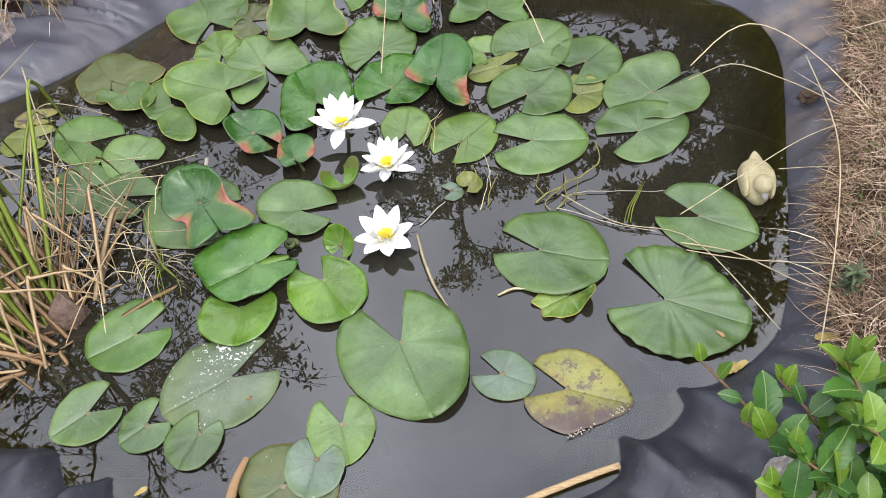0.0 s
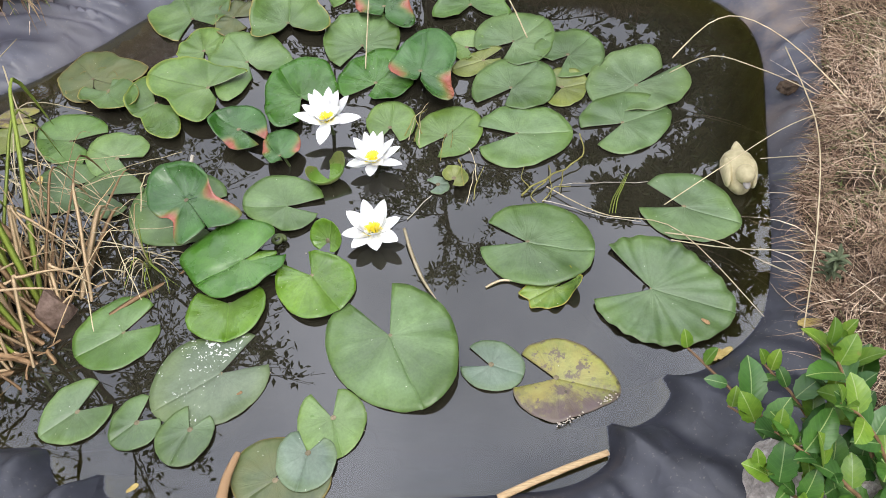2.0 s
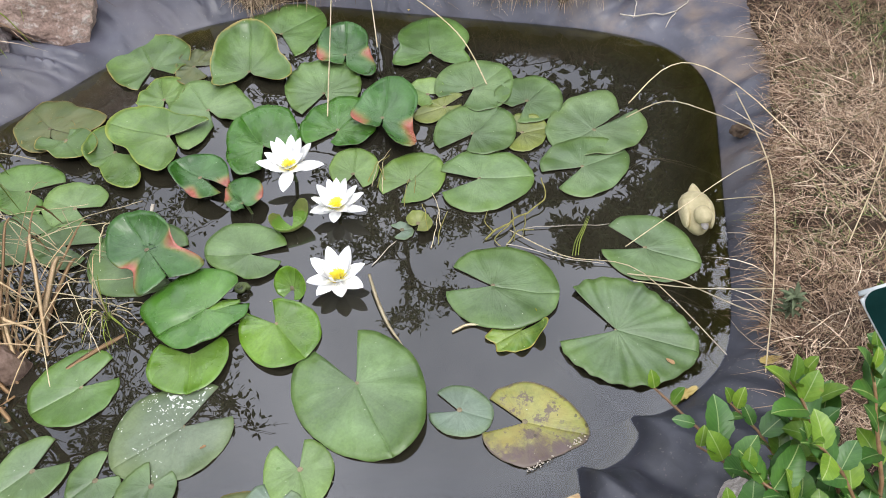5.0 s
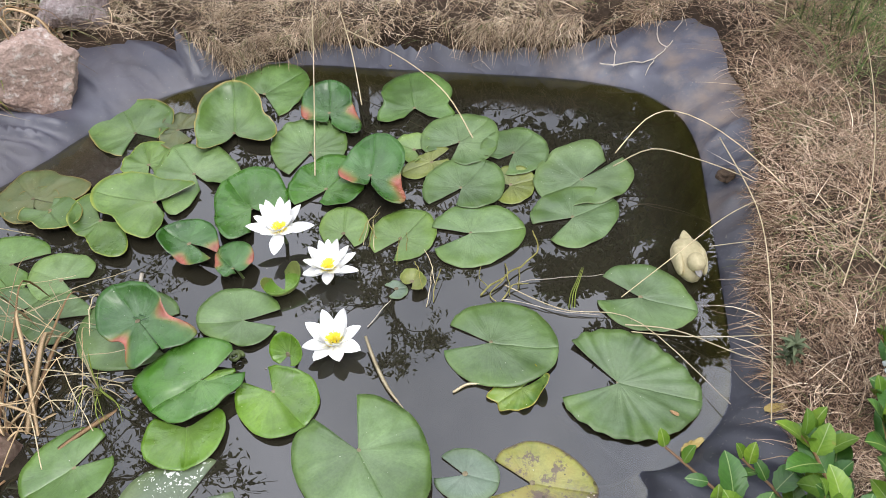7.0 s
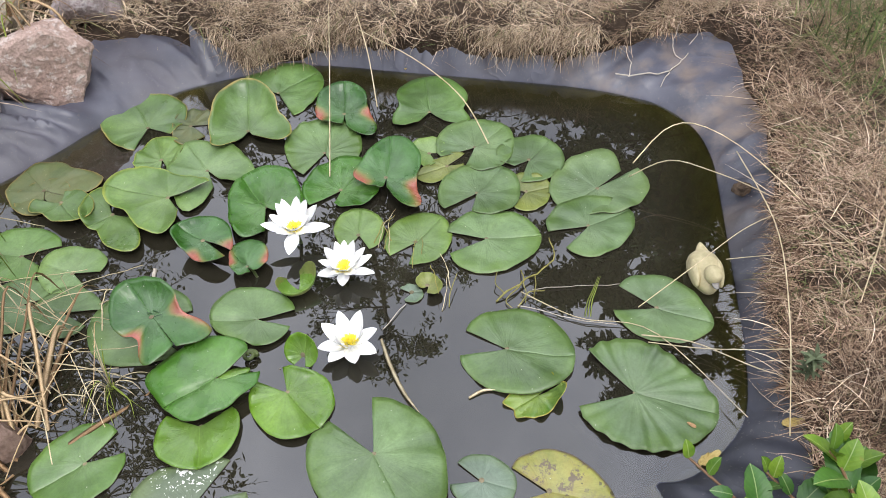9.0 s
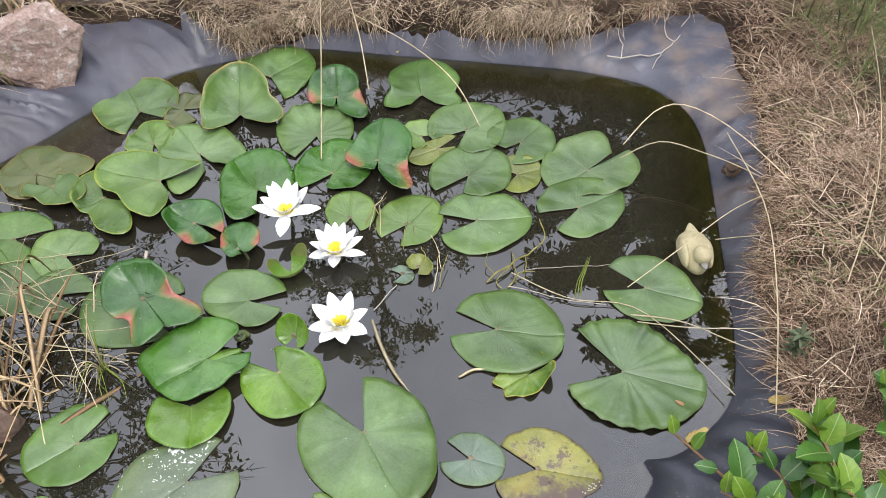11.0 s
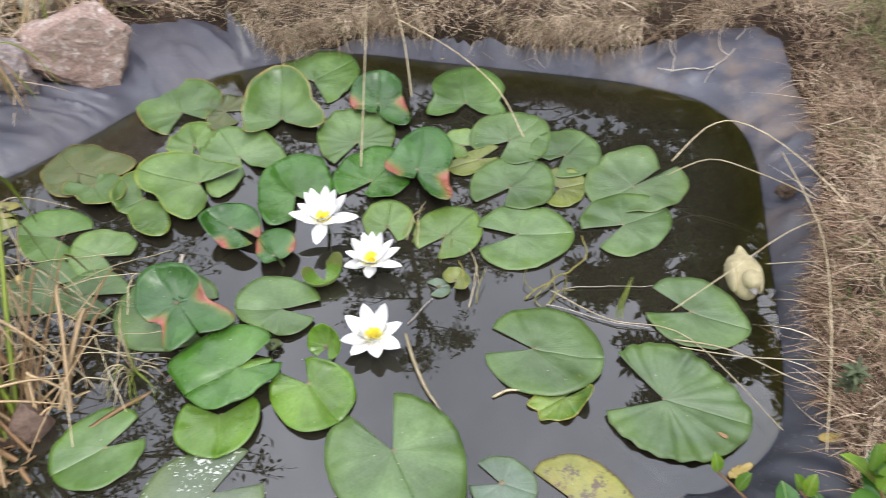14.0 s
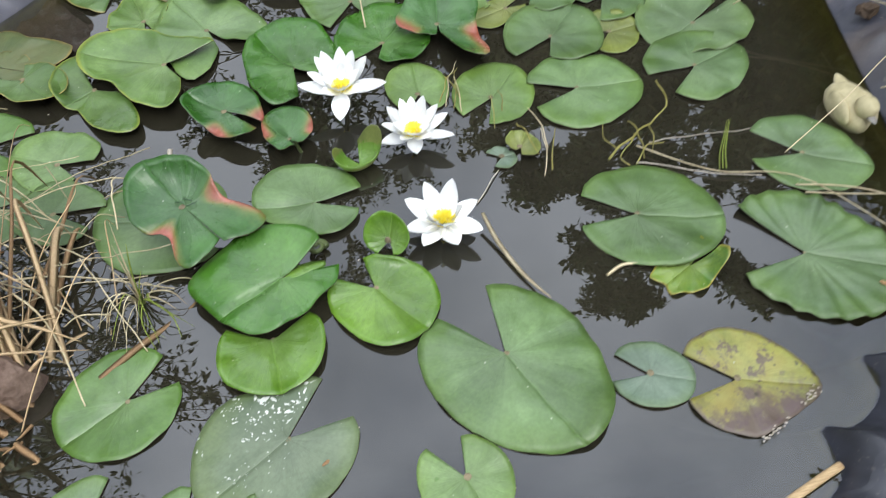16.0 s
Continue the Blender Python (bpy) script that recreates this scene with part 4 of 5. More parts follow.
cupped_leaf(-0.100, 1.598, 112, 0.060, "24 42 48 46 40 34 30 29 31 36 46 58 66 66 56 30", "half unrolled yellow green lily leaf beside a flower")

# a tightly coiled bud leaf
ck = [(0.016 * (1 - k / 30) * math.cos(k * 0.42), 0.016 * (1 - k / 30) * math.sin(k * 0.42), 0.012 + 0.0004 * k) for k in range(28)]
v, f = tube(ck, 0.006, 0.003, 8, 40)
bud = new("coiled_leaf_bud", mesh("coiled_leaf_bud", v, f, wet_stem))
bud.matrix_world = pose(-0.205, 1.40, 0.0)
tagged(bud, "coiled dark green lily leaf bud at the surface", "lily leaf", "lily pads on the pond")


# ---- flowers ----
def petal_mesh(name, length, width, mat, cupped=0.25, nu=10, nv=6):
    vs, fs = [], []
    for i in range(nu + 1):
        u = i / nu
        w = 0.56 * width * (math.sin(math.pi * min(1, u * 0.86 + 0.10)) ** 0.8) * (1.0 if u < 0.5 else 1 - 0.25 * (u - 0.5))
        if i == nu:
            w = 0.0006
        for j in range(nv + 1):
            s = -1 + 2 * j / nv
            vs.append((length * u, w * s, cupped * w * s * s * 1.6 + 0.22 * length * u * u * 0.55 - 0.02 * length * math.sin(math.pi * u)))
    for i in range(nu):
        for j in range(nv):
            q = (i * (nv + 1) + j, (i + 1) * (nv + 1) + j, (i + 1) * (nv + 1) + j + 1, i * (nv + 1) + j + 1)
            fs.append(q)
    m = len(vs)
    vs += [(x, y, z - 0.0009) for x, y, z in vs]
    fs += [tuple(m + k for k in reversed(q)) for q in fs]
    return mesh(name, vs, fs, mat)


def water_lily(x, y, z, petals, tilt, label):
    """petals: rows of angle, length, width and rise, in degrees and metres."""
    base = new("water_lily")
    base.matrix_world = pose(x, y, z, tilt[0], tilt[1], 0)
    tagged(base, label, "water lily", "water lily flowers")
    r = random.Random(int(1000 * y))
    for a, length, width, rise in petals:
        part("petal", petal_mesh("petal", length * r.uniform(.95, 1.05), width, petal_mat), base, "", pose(0, 0, 0.0, 0, 0, a + r.uniform(-4, 4)) @ pose(0.007, 0, 0.0005 * len(base.children), r.uniform(-12, 12), -rise + r.uniform(-4, 4), 0))
    vs, fs = [], []
    for k in range(220):
        a, q = r.uniform(0, 2 * math.pi), math.sqrt(r.random())
        p = Vector((0.019 * q * math.cos(a), 0.019 * q * math.sin(a), 0.012))
        d = Vector((math.cos(a) * 0.9 * q, math.sin(a) * 0.9 * q, 1)).normalized() * r.uniform(0.006, 0.011)
        s = Vector((-math.sin(a), math.cos(a), 0)) * 0.0017
        e = d.cross(s).normalized() * 0.0008
        b = len(vs)
        vs += [p - s, p + s, p + e, p + d - s, p + d + s, p + d + e - d * 0.1]
        fs += [(b, b + 1, b + 4, b + 3), (b + 1, b + 2, b + 5, b + 4), (b + 2, b, b + 3, b + 5), (b + 3, b + 4, b + 5)]
    part("flower_centre", mesh("flower_centre", vs, fs, stamen_mat, False), base, "bright yellow stamens")
    v, f = tube([(0, 0, 0.004), (0.004, 0.003, -0.5 * z), (0.02, 0.02, -z - 0.1)], 0.005, 0.005, 7, 8)
    part("flower_stalk", mesh("flower_stalk", v, f, wet_stem), base)
    return base


inner = [(a, .048, .024, 40) for a in (10, 45, 80, 115, 150, 185)] + [(a, .036, .022, 36) for a in (-150, -110, -70, -30)]
water_lily(-0.106, 1.763, 0.052, [(172, .080, .032, 6), (-97, .072, .034, -8), (-8, .084, .034, 2), (32, .080, .031, 26), (60, .080, .029, 36), (85, .082, .029, 42), (110, .080, .029, 40), (135, .076, .029, 34), (156, .072, .029, 24), (-140, .056, .028, 24), (-50, .056, .028, 24)] + inner, (0, 0), "open white water lily with yellow stamens above water")
water_lily(0.015, 1.630, 0.026, [(-165, .064, .032, 3), (-95, .052, .028, 0), (-25, .076, .030, 2), (8, .072, .027, 20), (32, .070, .027, 30), (58, .070, .026, 42), (84, .070, .026, 46), (112, .070, .026, 46), (140, .066, .027, 38), (168, .060, .026, 24), (-60, .050, .026, 26), (-125, .050, .026, 26)] + inner, (0, 0), "white water lily with many narrow petals beside a leaf")
water_lily(0.023, 1.397, 0.022, [(15, .070, .033, 20), (62, .074, .032, 26), (106, .074, .032, 26), (148, .072, .033, 22), (190, .066, .034, 12), (232, .064, .034, 5), (278, .062, .034, 3), (326, .068, .034, 8)] + [(a, .044, .024, 42) for a in (0, 40, 85, 128, 170, 212, 255, 300)], (0, 0), "star shaped white water lily with broad petals")


# ---- duck ornament ----
dv, df, dm = [], [], []
for (c, r, tp, mt) in (((0, 0, .018), (.088, .052, .045), .25, 0), ((-.075, 0, .036), (.038, .020, .010), -.5, 0), ((.012, .036, .028), (.058, .016, .030), .2, 0), ((.012, -.036, .028), (.058, .016, .030), .2, 0),
                       ((.052, .006, .062), (.032, .028, .028), 0, 0), ((.088, .008, .054), (.018, .011, .005), .2, 1)):
    v, f = ball(c, r, 0, 18, 12, tp)
    df += [tuple(len(dv) + k for k in q) for q in f]
    dm += [mt] * len(f)
    dv += v
dme = mesh("duck_ornament", dv, df, [duck_mat, bill_mat])
dme.polygons.foreach_set("material_index", dm)
duck = new("duck_ornament", dme)
duck.matrix_world = pose(0.897, 1.517, 0.008, 0, 0, -99) @ Matrix.Scale(0.79, 4)
tagged(duck, "cream coloured plastic duck ornament floating near the foil", "ornament")


# ---- rocks ----
def rock(x, y, z, size, turn, mat, label, seed, cuts=9, rough=0.05, tilt=(0, 0)):
    bm = bmesh.new()
    bmesh.ops.create_icosphere(bm, subdivisions=5, radius=1)
    r = random.Random(seed)
    planes = [(Vector((r.gauss(0, 1), r.gauss(0, 1), r.gauss(0, 0.8))).normalized(), r.uniform(0.55, 0.82)) for _ in range(cuts)]
    for v in bm.verts:
        p = v.co.copy()
        for nrm, d in planes:
            over = p.dot(nrm) - d
            if over > 0:
                p -= nrm * over * 0.94
        k = 1 + rough * noise.fractal(p * 2.2 + Vector((seed, 0, 0)), 1, 2, 5) + 0.35 * rough * noise.noise(p * 9)
        v.co = Vector((p.x * size[0], p.y * size[1], p.z * size[2])) * k
    me = bpy.data.meshes.new("rock")
    bm.to_mesh(me)
    bm.free()
    me.materials.append(mat)
    ob = new("rock", me)
    ob.matrix_world = pose(x, y, z, tilt[0], tilt[1], turn)
    return tagged(ob, label, "rock", "rocks round the pond")


rock(-0.885, 2.52, 0.14, (0.18, 0.16, 0.16), 20, rock_pink, "angular pink sandstone rock resting on the pond foil", 3, 11, .09)
rock(-1.10, 2.42, 0.13, (0.115, 0.125, 0.16), 40, rock_grey, "rough purplish grey rock wedged between others", 8, 9, .09)
rock(-1.30, 2.18, 0.10, (0.22, 0.15, 0.15), 50, rock_grey, "broad rough grey pink rock at the foil edge", 12, 9, .09)
rock(-0.84, 2.90, 0.15, (0.13, 0.12, 0.15), 10, rock_grey, "pale pinkish rock behind the front stones", 21, 9, .08)
rock(-1.13, 2.86, 0.14, (0.10, 0.09, 0.13), 70, rock_pale, "pale tan rock half hidden by grass", 30, 9, .08)
rock(-1.47, 2.50, 0.13, (0.16, 0.13, 0.14), 0, rock_pink, "pinkish rock overgrown by dry leaves", 41, 9, .08)
rock(0.825, 0.712, 0.085, (0.15, 0.13, 0.10), 30, rock_granite, "light granite stone weighing down the foil", 52)
rock(-0.70, 1.235, 0.018, (0.05, 0.045, 0.06), 20, root_mat, "small brown root stock among the reeds", 63, 4)


# withered leaves drooping over the rocks onto the foil
def droop(x, y, z, count, spread, seed):
    base = new("dry_leaf_tuft")
    base.matrix_world = pose(x, y, z)
    tagged(base, "tuft of withered reed leaves drooping over the foil", "dry leaves", "withered leaf tufts by the rocks")
    r = random.Random(seed)
    for k in range(count):
        a, ln = r.gauss(-.95, spread), r.uniform(.10, .26)
        c, d = math.cos(a), math.sin(a)
        gz = [ground_height(x + u * ln * c, y + u * ln * d) - z + .035 for u in (.6, 1.0)]
        v, f = ribbon([(r.gauss(0, .02), r.gauss(0, .02), -.02), (.3 * ln * c, .3 * ln * d, r.uniform(.02, .06)), (.7 * ln * c, .7 * ln * d, max(gz[0], r.uniform(-.03, .02))), (ln * c + r.gauss(0, .02), ln * d, max(gz[1], r.uniform(-.14, -.03)))], r.uniform(.004, .010), .25, 14, .08, r.uniform(-1, 1))
        part("dry_leaf", mesh("dry_leaf", v, f, dry_reed if r.random() < .55 else (brown_reed if r.random() < .5 else green_reed)), base)
    return base


droop(-1.10, 2.37, .20, 16, .5, 1)
droop(-0.98, 2.62, .27, 14, .9, 2)
droop(-1.28, 2.36, .24, 22, .9, 3)
droop(-1.42, 2.30, .24, 22, .9, 4)

# ---- reeds ----
def reed_clump(x, y, name, label, rows):
    base = new(name)
    base.matrix_world = pose(x, y, 0.0)
    tagged(base, label, "reeds")
    for kind, knots, width, twist, mat in rows:
        v, f = ribbon(knots, width, 0.30, 16, 0.06, twist)
        part(kind, mesh(kind, v, f, mat), base)
    return base


rr = random.Random(11)
rows = []


def straight(bx, by, a, el, ln, sag, tail=0.0):
    """A blade that rises at el, going the way a, with a slight droop; tail bends its end down."""
    dx, dy, dz = math.cos(a) * math.cos(el), math.sin(a) * math.cos(el), math.sin(el)
    bow = rr.gauss(0, .05)
    p = [(bx + dx * ln * u - bow * u * u * math.sin(a), by + dy * ln * u + bow * u * u * math.cos(a), -0.03 + dz * ln * u - sag * u * u) for u in (0, .3, .62, .9)]
    q = p[-1]
    return p + [(q[0] + .1 * ln * math.cos(a), q[1] + .1 * ln * math.sin(a), max(.01, q[2] + (.06 - tail) * ln))]


for k in range(40):
    rows.append(("green_leaf", straight(rr.uniform(-.18, .0), rr.uniform(-.06, .08), rr.uniform(1.7, 2.75), rr.uniform(.6, 1.2), rr.uniform(.42, .74), rr.uniform(0, .14), rr.uniform(0, .5)), rr.uniform(.009, .017), rr.uniform(-.7, .7), green_reed))
for k in range(48):
    rows.append(("dry_leaf", straight(rr.gauss(-.02, .05), rr.gauss(.02, .05), rr.gauss(2.45, .7), rr.uniform(.2, .95), rr.uniform(.18, .50), rr.uniform(.0, .12), rr.uniform(0, .9)), rr.uniform(.007, .018), rr.uniform(-1.2, 1.2), dry_reed if rr.random() < .45 else brown_reed))
for k in range(16):
    rows.append(("dry_leaf", straight(rr.uniform(-.16, .02), rr.gauss(0, .04), rr.uniform(2.9, 4.3), rr.uniform(.15, .6), rr.uniform(.16, .34), rr.uniform(.03, .09), rr.uniform(0, .6)), rr.uniform(.008, .016), rr.uniform(-.8, .8), brown_reed if rr.random() < .6 else dry_reed))
for k in range(34):
    rows.append(("dry_stem", straight(rr.gauss(-.02, .07), rr.gauss(.05, .07), rr.gauss(2.2, .6), rr.uniform(.25, .9), rr.uniform(.25, .55), rr.uniform(.0, .1), rr.uniform(0, .8)), rr.uniform(.0022, .004), rr.uniform(-.5, .5), dry_reed))
for k in range(5):
    rows.append(("dry_leaf", straight(rr.uniform(-.06, .03), rr.uniform(.02, .12), rr.uniform(.3, 1.2), rr.uniform(.4, .9), rr.uniform(.10, .2), rr.uniform(.04, .1), .5), rr.uniform(.006, .010), rr.uniform(-1, 1), dry_reed))
for k in range(16):
    rows.append(("dry_stub", straight(rr.gauss(-.02, .05), rr.gauss(.02, .05), rr.uniform(1.2, 4.5), rr.uniform(.6, 1.3), rr.uniform(.06, .13), .01), rr.uniform(.006, .012), rr.uniform(-1, 1), brown_reed))
for k in range(14):
    # snapped leaves, whose upper half hangs from a sharp kink
    bx, by, a, el, ln = rr.gauss(-.02, .05), rr.gauss(.02, .05), rr.uniform(1.4, 3.2), rr.uniform(.5, 1.1), rr.uniform(.12, .26)
    kx, ky, kz = bx + ln * math.cos(a) * math.cos(el), by + ln * math.sin(a) * math.cos(el), ln * math.sin(el)
    a2, l2 = a + rr.choice((-1, 1)) * rr.uniform(1.2, 2.6), rr.uniform(.08, .22)
    hang = [(kx + u * l2 * math.cos(a2), ky + u * l2 * math.sin(a2), max(.012, kz - .35 * u * u * l2)) for u in (.08, .5, 1)]
    rows.append(("snapped_leaf", [(bx, by, -.02), (.5 * (bx + kx), .5 * (by + ky), .5 * kz), (kx, ky, kz)] + hang, rr.uniform(.006, .012), rr.uniform(-.4, .4), dry_reed))
reed_clump(-0.70, 1.155, "reed_clump", "clump of green and withered tan reed leaves in water", rows)
rock(-.73, 1.19, -.012, (.075, .065, .02), 20, bark_dark, "dark matted root mass under the reeds", 64, 4, .3)
rows = []

# loose straw over the water beside the reeds
def stalk(knots, r0, label, r1=None, mat=None, group="loose straw stalks", wobble=0.0, steps=16):
    v, f = tube(knots, r0, r1, 5, steps, wobble)
    return tagged(new("grass_stalk", mesh("grass_stalk", v, f, mat or stalk_straw)), label, "grass stalk", group)


for k in range(40):
    x, y = rr.uniform(-.95, -.48), rr.uniform(1.28, 1.68)
    a = rr.choice((rr.uniform(-1.2, -0.2), rr.uniform(-0.2, 0.5), rr.uniform(1.5, 2.4)))
    ln = rr.uniform(.07, .30)
    dx, dy = ln * math.cos(a) / 2, ln * math.sin(a) / 2
    z = rr.uniform(.02, .07)
    stalk([(x - dx, y - dy, z * rr.uniform(.6, 1.6)), (x, y, z + rr.uniform(0, .03)), (x + dx, y + dy, z * rr.uniform(.3, 1))], rr.uniform(.0008, .0015), "thin dry straw stalk tangled over the water", wobble=.004)
for p in ([(-.96, 1.62, .12), (-.80, 1.52, .10), (-.62, 1.33, .04)], [(-.98, 1.95, .16), (-.86, 1.72, .10), (-.62, 1.42, .05)], [(-.90, 1.38, .07), (-.66, 1.41, .05), (-.45, 1.36, .02)],
          [(-1.02, 1.72, .20), (-1.0, 1.95, .17), (-1.02, 2.13, .12)], [(-.90, 1.60, .02), (-.93, 1.85, .10), (-.78, 1.90, .02)], [(-.84, 1.50, .05), (-.66, 1.34, .05), (-.58, 1.16, .03)]):
    stalk(p, .0022, "long bleached straw stalk leaning over the pond", .0012)
# the grass tuft that grows through the pads
rows = []
for k in range(18):
    a, ln = rr.uniform(-2.8, 0.3), rr.uniform(.06, .12)
    c, d = math.cos(a), math.sin(a)
    rows.append(("grass_leaf", [(0, 0, -.02), (.25 * ln * c, .25 * ln * d, rr.uniform(.02, .05)), (.6 * ln * c + rr.gauss(0, .008), .6 * ln * d, rr.uniform(.015, .05)), (ln * c, ln * d, .003)], rr.uniform(.0018, .0035), .8, stalk_straw if k % 3 else green_reed))
for k, (c, d, h) in enumerate(((-.02, .05, .10), (.01, .03, .12), (-.03, .02, .08), (.02, .01, .07), (-.01, .06, .14))):
    rows.append(("grass_leaf", [(0, 0, -.02), (.3 * c, .3 * d, .5 * h), (c, d, h)], .003, .5, green_reed if k % 2 else stalk_straw))
reed_clump(-.51, 1.36, "grass_tuft", "small tuft of green and bleached grass in water", rows)
reed_clump(.60, 1.46, "floating_grass", "thin green grass blades standing in the water", [("grass_leaf", [(-.02 + .008 * k, -.05, -.01), (-.005 + .006 * k, .0, .012), (.015 + .004 * k, .035, .02), (.035 + .003 * k, .07, .03)], .003, .4, green_reed) for k in (-1, 0, 1)])
weed_stem = plain("weed_stem", (.16, .15, .03), (.38, .33, .10), .5, .4, 60)
for kn, r0 in (([(.379, 1.501, .004), (.40, 1.52, .012), (.446, 1.547, .016), (.489, 1.571, .014), (.532, 1.603, .018), (.541, 1.632, .028), (.539, 1.673, .034)], .0028),
               ([(.446, 1.551, .014), (.423, 1.524, .01), (.40, 1.494, .006), (.413, 1.478, .004)], .002), ([(.426, 1.478, .004), (.456, 1.512, .012), (.497, 1.519, .008)], .002),
               ([(.455, 1.60, .004), (.452, 1.55, .02), (.447, 1.49, .004)], .0018), ([(.485, 1.565, .014), (.478, 1.53, .02), (.47, 1.50, .004)], .0018), ([(.40, 1.52, .01), (.385, 1.55, .018), (.392, 1.58, .024)], .0015)):
    stalk(kn, r0, "tangled yellow green weed stem floating on water", r0 * .6, weed_stem, "floating weed stems", .006)
for kn in ([(.426, 1.481, .005), (.49, 1.451, .007), (.552, 1.421, .006), (.646, 1.393, .006)], [(.472, 1.53, .004), (.579, 1.525, .006), (.686, 1.518, .004)], [(.099, 1.448, .003), (.135, 1.491, .006), (.159, 1.522, .004)]):
    stalk(kn, .0015, "thin brown straw afloat between lily pads", .001, twig_pale, "floating weed stems", .004)
for k, (x, y, a, ln) in enumerate(((.10, 1.725, 1.18, .15), (.118, 1.713, 1.35, .10), (.09, 1.74, 1.0, .12), (.13, 1.70, 1.5, .09), (.14, 1.74, 1.9, .08), (.232, 1.643, -1.5, .12), (.245, 1.489, 1.35, .13), (.26, 1.50, 1.2, .09), (.185, 1.64, 1.4, .10), (.27, 1.56, 1.7, .1), (.21, 1.68, 1.5, .07))):
    c, d = ln * math.cos(a), ln * math.sin(a)
    stalk([(x, y, .003), (x + .4 * c + rr.gauss(0, .006), y + .4 * d, .022), (x + c, y + d, .026 if k % 2 else .006)], rr.uniform(.001, .0018), "thin grass stem rising between lily pads", .0008, weed_stem if k % 3 else stalk_straw, "floating weed stems", .005)

# long grass stalks reaching from the right bank
stalk([(.787, 1.825, .13), (.898, 1.918, .16), (.985, 1.915, .17), (1.09, 1.80, .15), (1.20, 1.55, .11), (1.30, 1.30, .10)], .0017, "long arching straw stalk over the foil", .0014)
stalk([(.80, 1.865, .05), (.90, 1.86, .10), (1.0, 1.80, .10), (1.10, 1.72, .09), (1.22, 1.58, .08)], .0017, "long arching straw stalk over the foil", .0014)
stalk([(.70, 1.42, .03), (.85, 1.49, .08), (1.02, 1.60, .08), (1.16, 1.64, .10)], .0013, "thin straw stalk crossing the duck ornament", .001)
stalk([(.93, 1.50, .08), (1.03, 1.50, .08), (1.12, 1.48, .09)], .0013, "thin straw stalk lying on the foil", .001)
stalk([(1.08, 1.85, .12), (1.06, 1.55, .13), (.98, 1.28, .12), (.88, 1.02, .08)], .0016, "upright straw stalk leaning across the bank", .0014)
stalk([(.69, 1.35, .015), (.80, 1.31, .02), (.92, 1.20, .04), (1.02, 1.12, .09)], .002, "thin straw stalk trailing into the water", .001)
stalk([(.70, 1.33, .012), (.83, 1.28, .03), (1.0, 1.22, .08)], .0016, "thin straw stalk trailing into the water", .001)
stalk([(.44, 1.52, .01), (.56, 1.42, .012), (.72, 1.36, .012), (.84, 1.10, .03)], .0016, "thin straw stalk trailing into the water", .001)
stalk([(1.15, 1.30, .12), (1.33, 1.55, .16), (1.48, 1.85, .20), (1.60, 2.15, .22)], .0014, "thin pale straw lying over the dry turf", .001)
stalk([(1.20, 1.28, .12), (1.40, 1.50, .15), (1.62, 1.80, .18)], .0014, "thin pale straw lying over the dry turf", .001)
# far stalks
stalk([(-.02, 2.01, .02), (-.009, 2.416, .10), (-.004, 2.75, .16)], .0022, "straight straw stalk reaching over from the far bank", .0016)
stalk([(.13, 2.29, .05), (.115, 2.5, .11), (.085, 2.72, .15)], .0022, "straight straw stalk reaching over from the far bank", .0016)
stalk([(.445, 2.087, .03), (.384, 2.249, .09), (.262, 2.427, .12), (.09, 2.62, .13)], .0024, "slanting straw stalk reaching over from the far bank", .0016)
# pale twig on the foil corner
tw = new("pale_twig")
tagged(tw, "bleached forked twig lying on the pond foil", "twig")
for kn, r in (([(.90, 2.36, .05), (1.04, 2.345, .06), (1.114, 2.39, .07), (1.18, 2.47, .08), (1.25, 2.57, .12)], .0025), ([(1.06, 2.35, .06), (1.04, 2.31, .05), (1.02, 2.29, .04)], .002), ([(1.12, 2.39, .07), (1.10, 2.44, .09), (1.16, 2.55, .12)], .002), ([(.94, 2.35, .05), (.95, 2.40, .07), (.93, 2.45, .1)], .0018)):
    v, f = tube(kn, r, r * .5, 6, 22, .014)
    part("twig_arm", mesh("twig_arm", v, f, twig_pale), tw)

# sticks in the water
def stick(knots, r0, r1, mat, label):
    v, f = tube(knots, r0, r1, 8, 18, .0008)
    v = [Vector((p.x, p.y, p.z * .7)) for p in v]
    return tagged(new("stick", mesh("stick", v, f, mat)), label, "stick", "floating sticks")


stick([(.27, .755, .012), (.37, .795, .014), (.482, .832, .016)], .0075, .0065, wood_pale, "pale split wooden stick lying across water and foil")
stick([(-.245, .77, .02), (-.24, .82, .022), (-.225, .868, .02)], .012, .006, brown_reed, "brown withered stem floating beside a pad")
v, f = ribbon([(.095, 1.40, .03), (.11, 1.34, .012), (.135, 1.265, .008), (.165, 1.205, .012)], .009, .05, 16, .1, .3)
tagged(new("reed_leaf", mesh("reed_leaf", v, f, stalk_straw)), "curled dry reed leaf floating against a pad", "reed leaf")
v, f = ribbon([(.275, 1.235, .004), (.31, 1.25, .006), (.345, 1.245, .005)], .008, .3, 10, .2)
tagged(new("reed_leaf", mesh("reed_leaf", v, f, stalk_straw)), "short dry reed fragment beside a lily pad", "reed leaf")
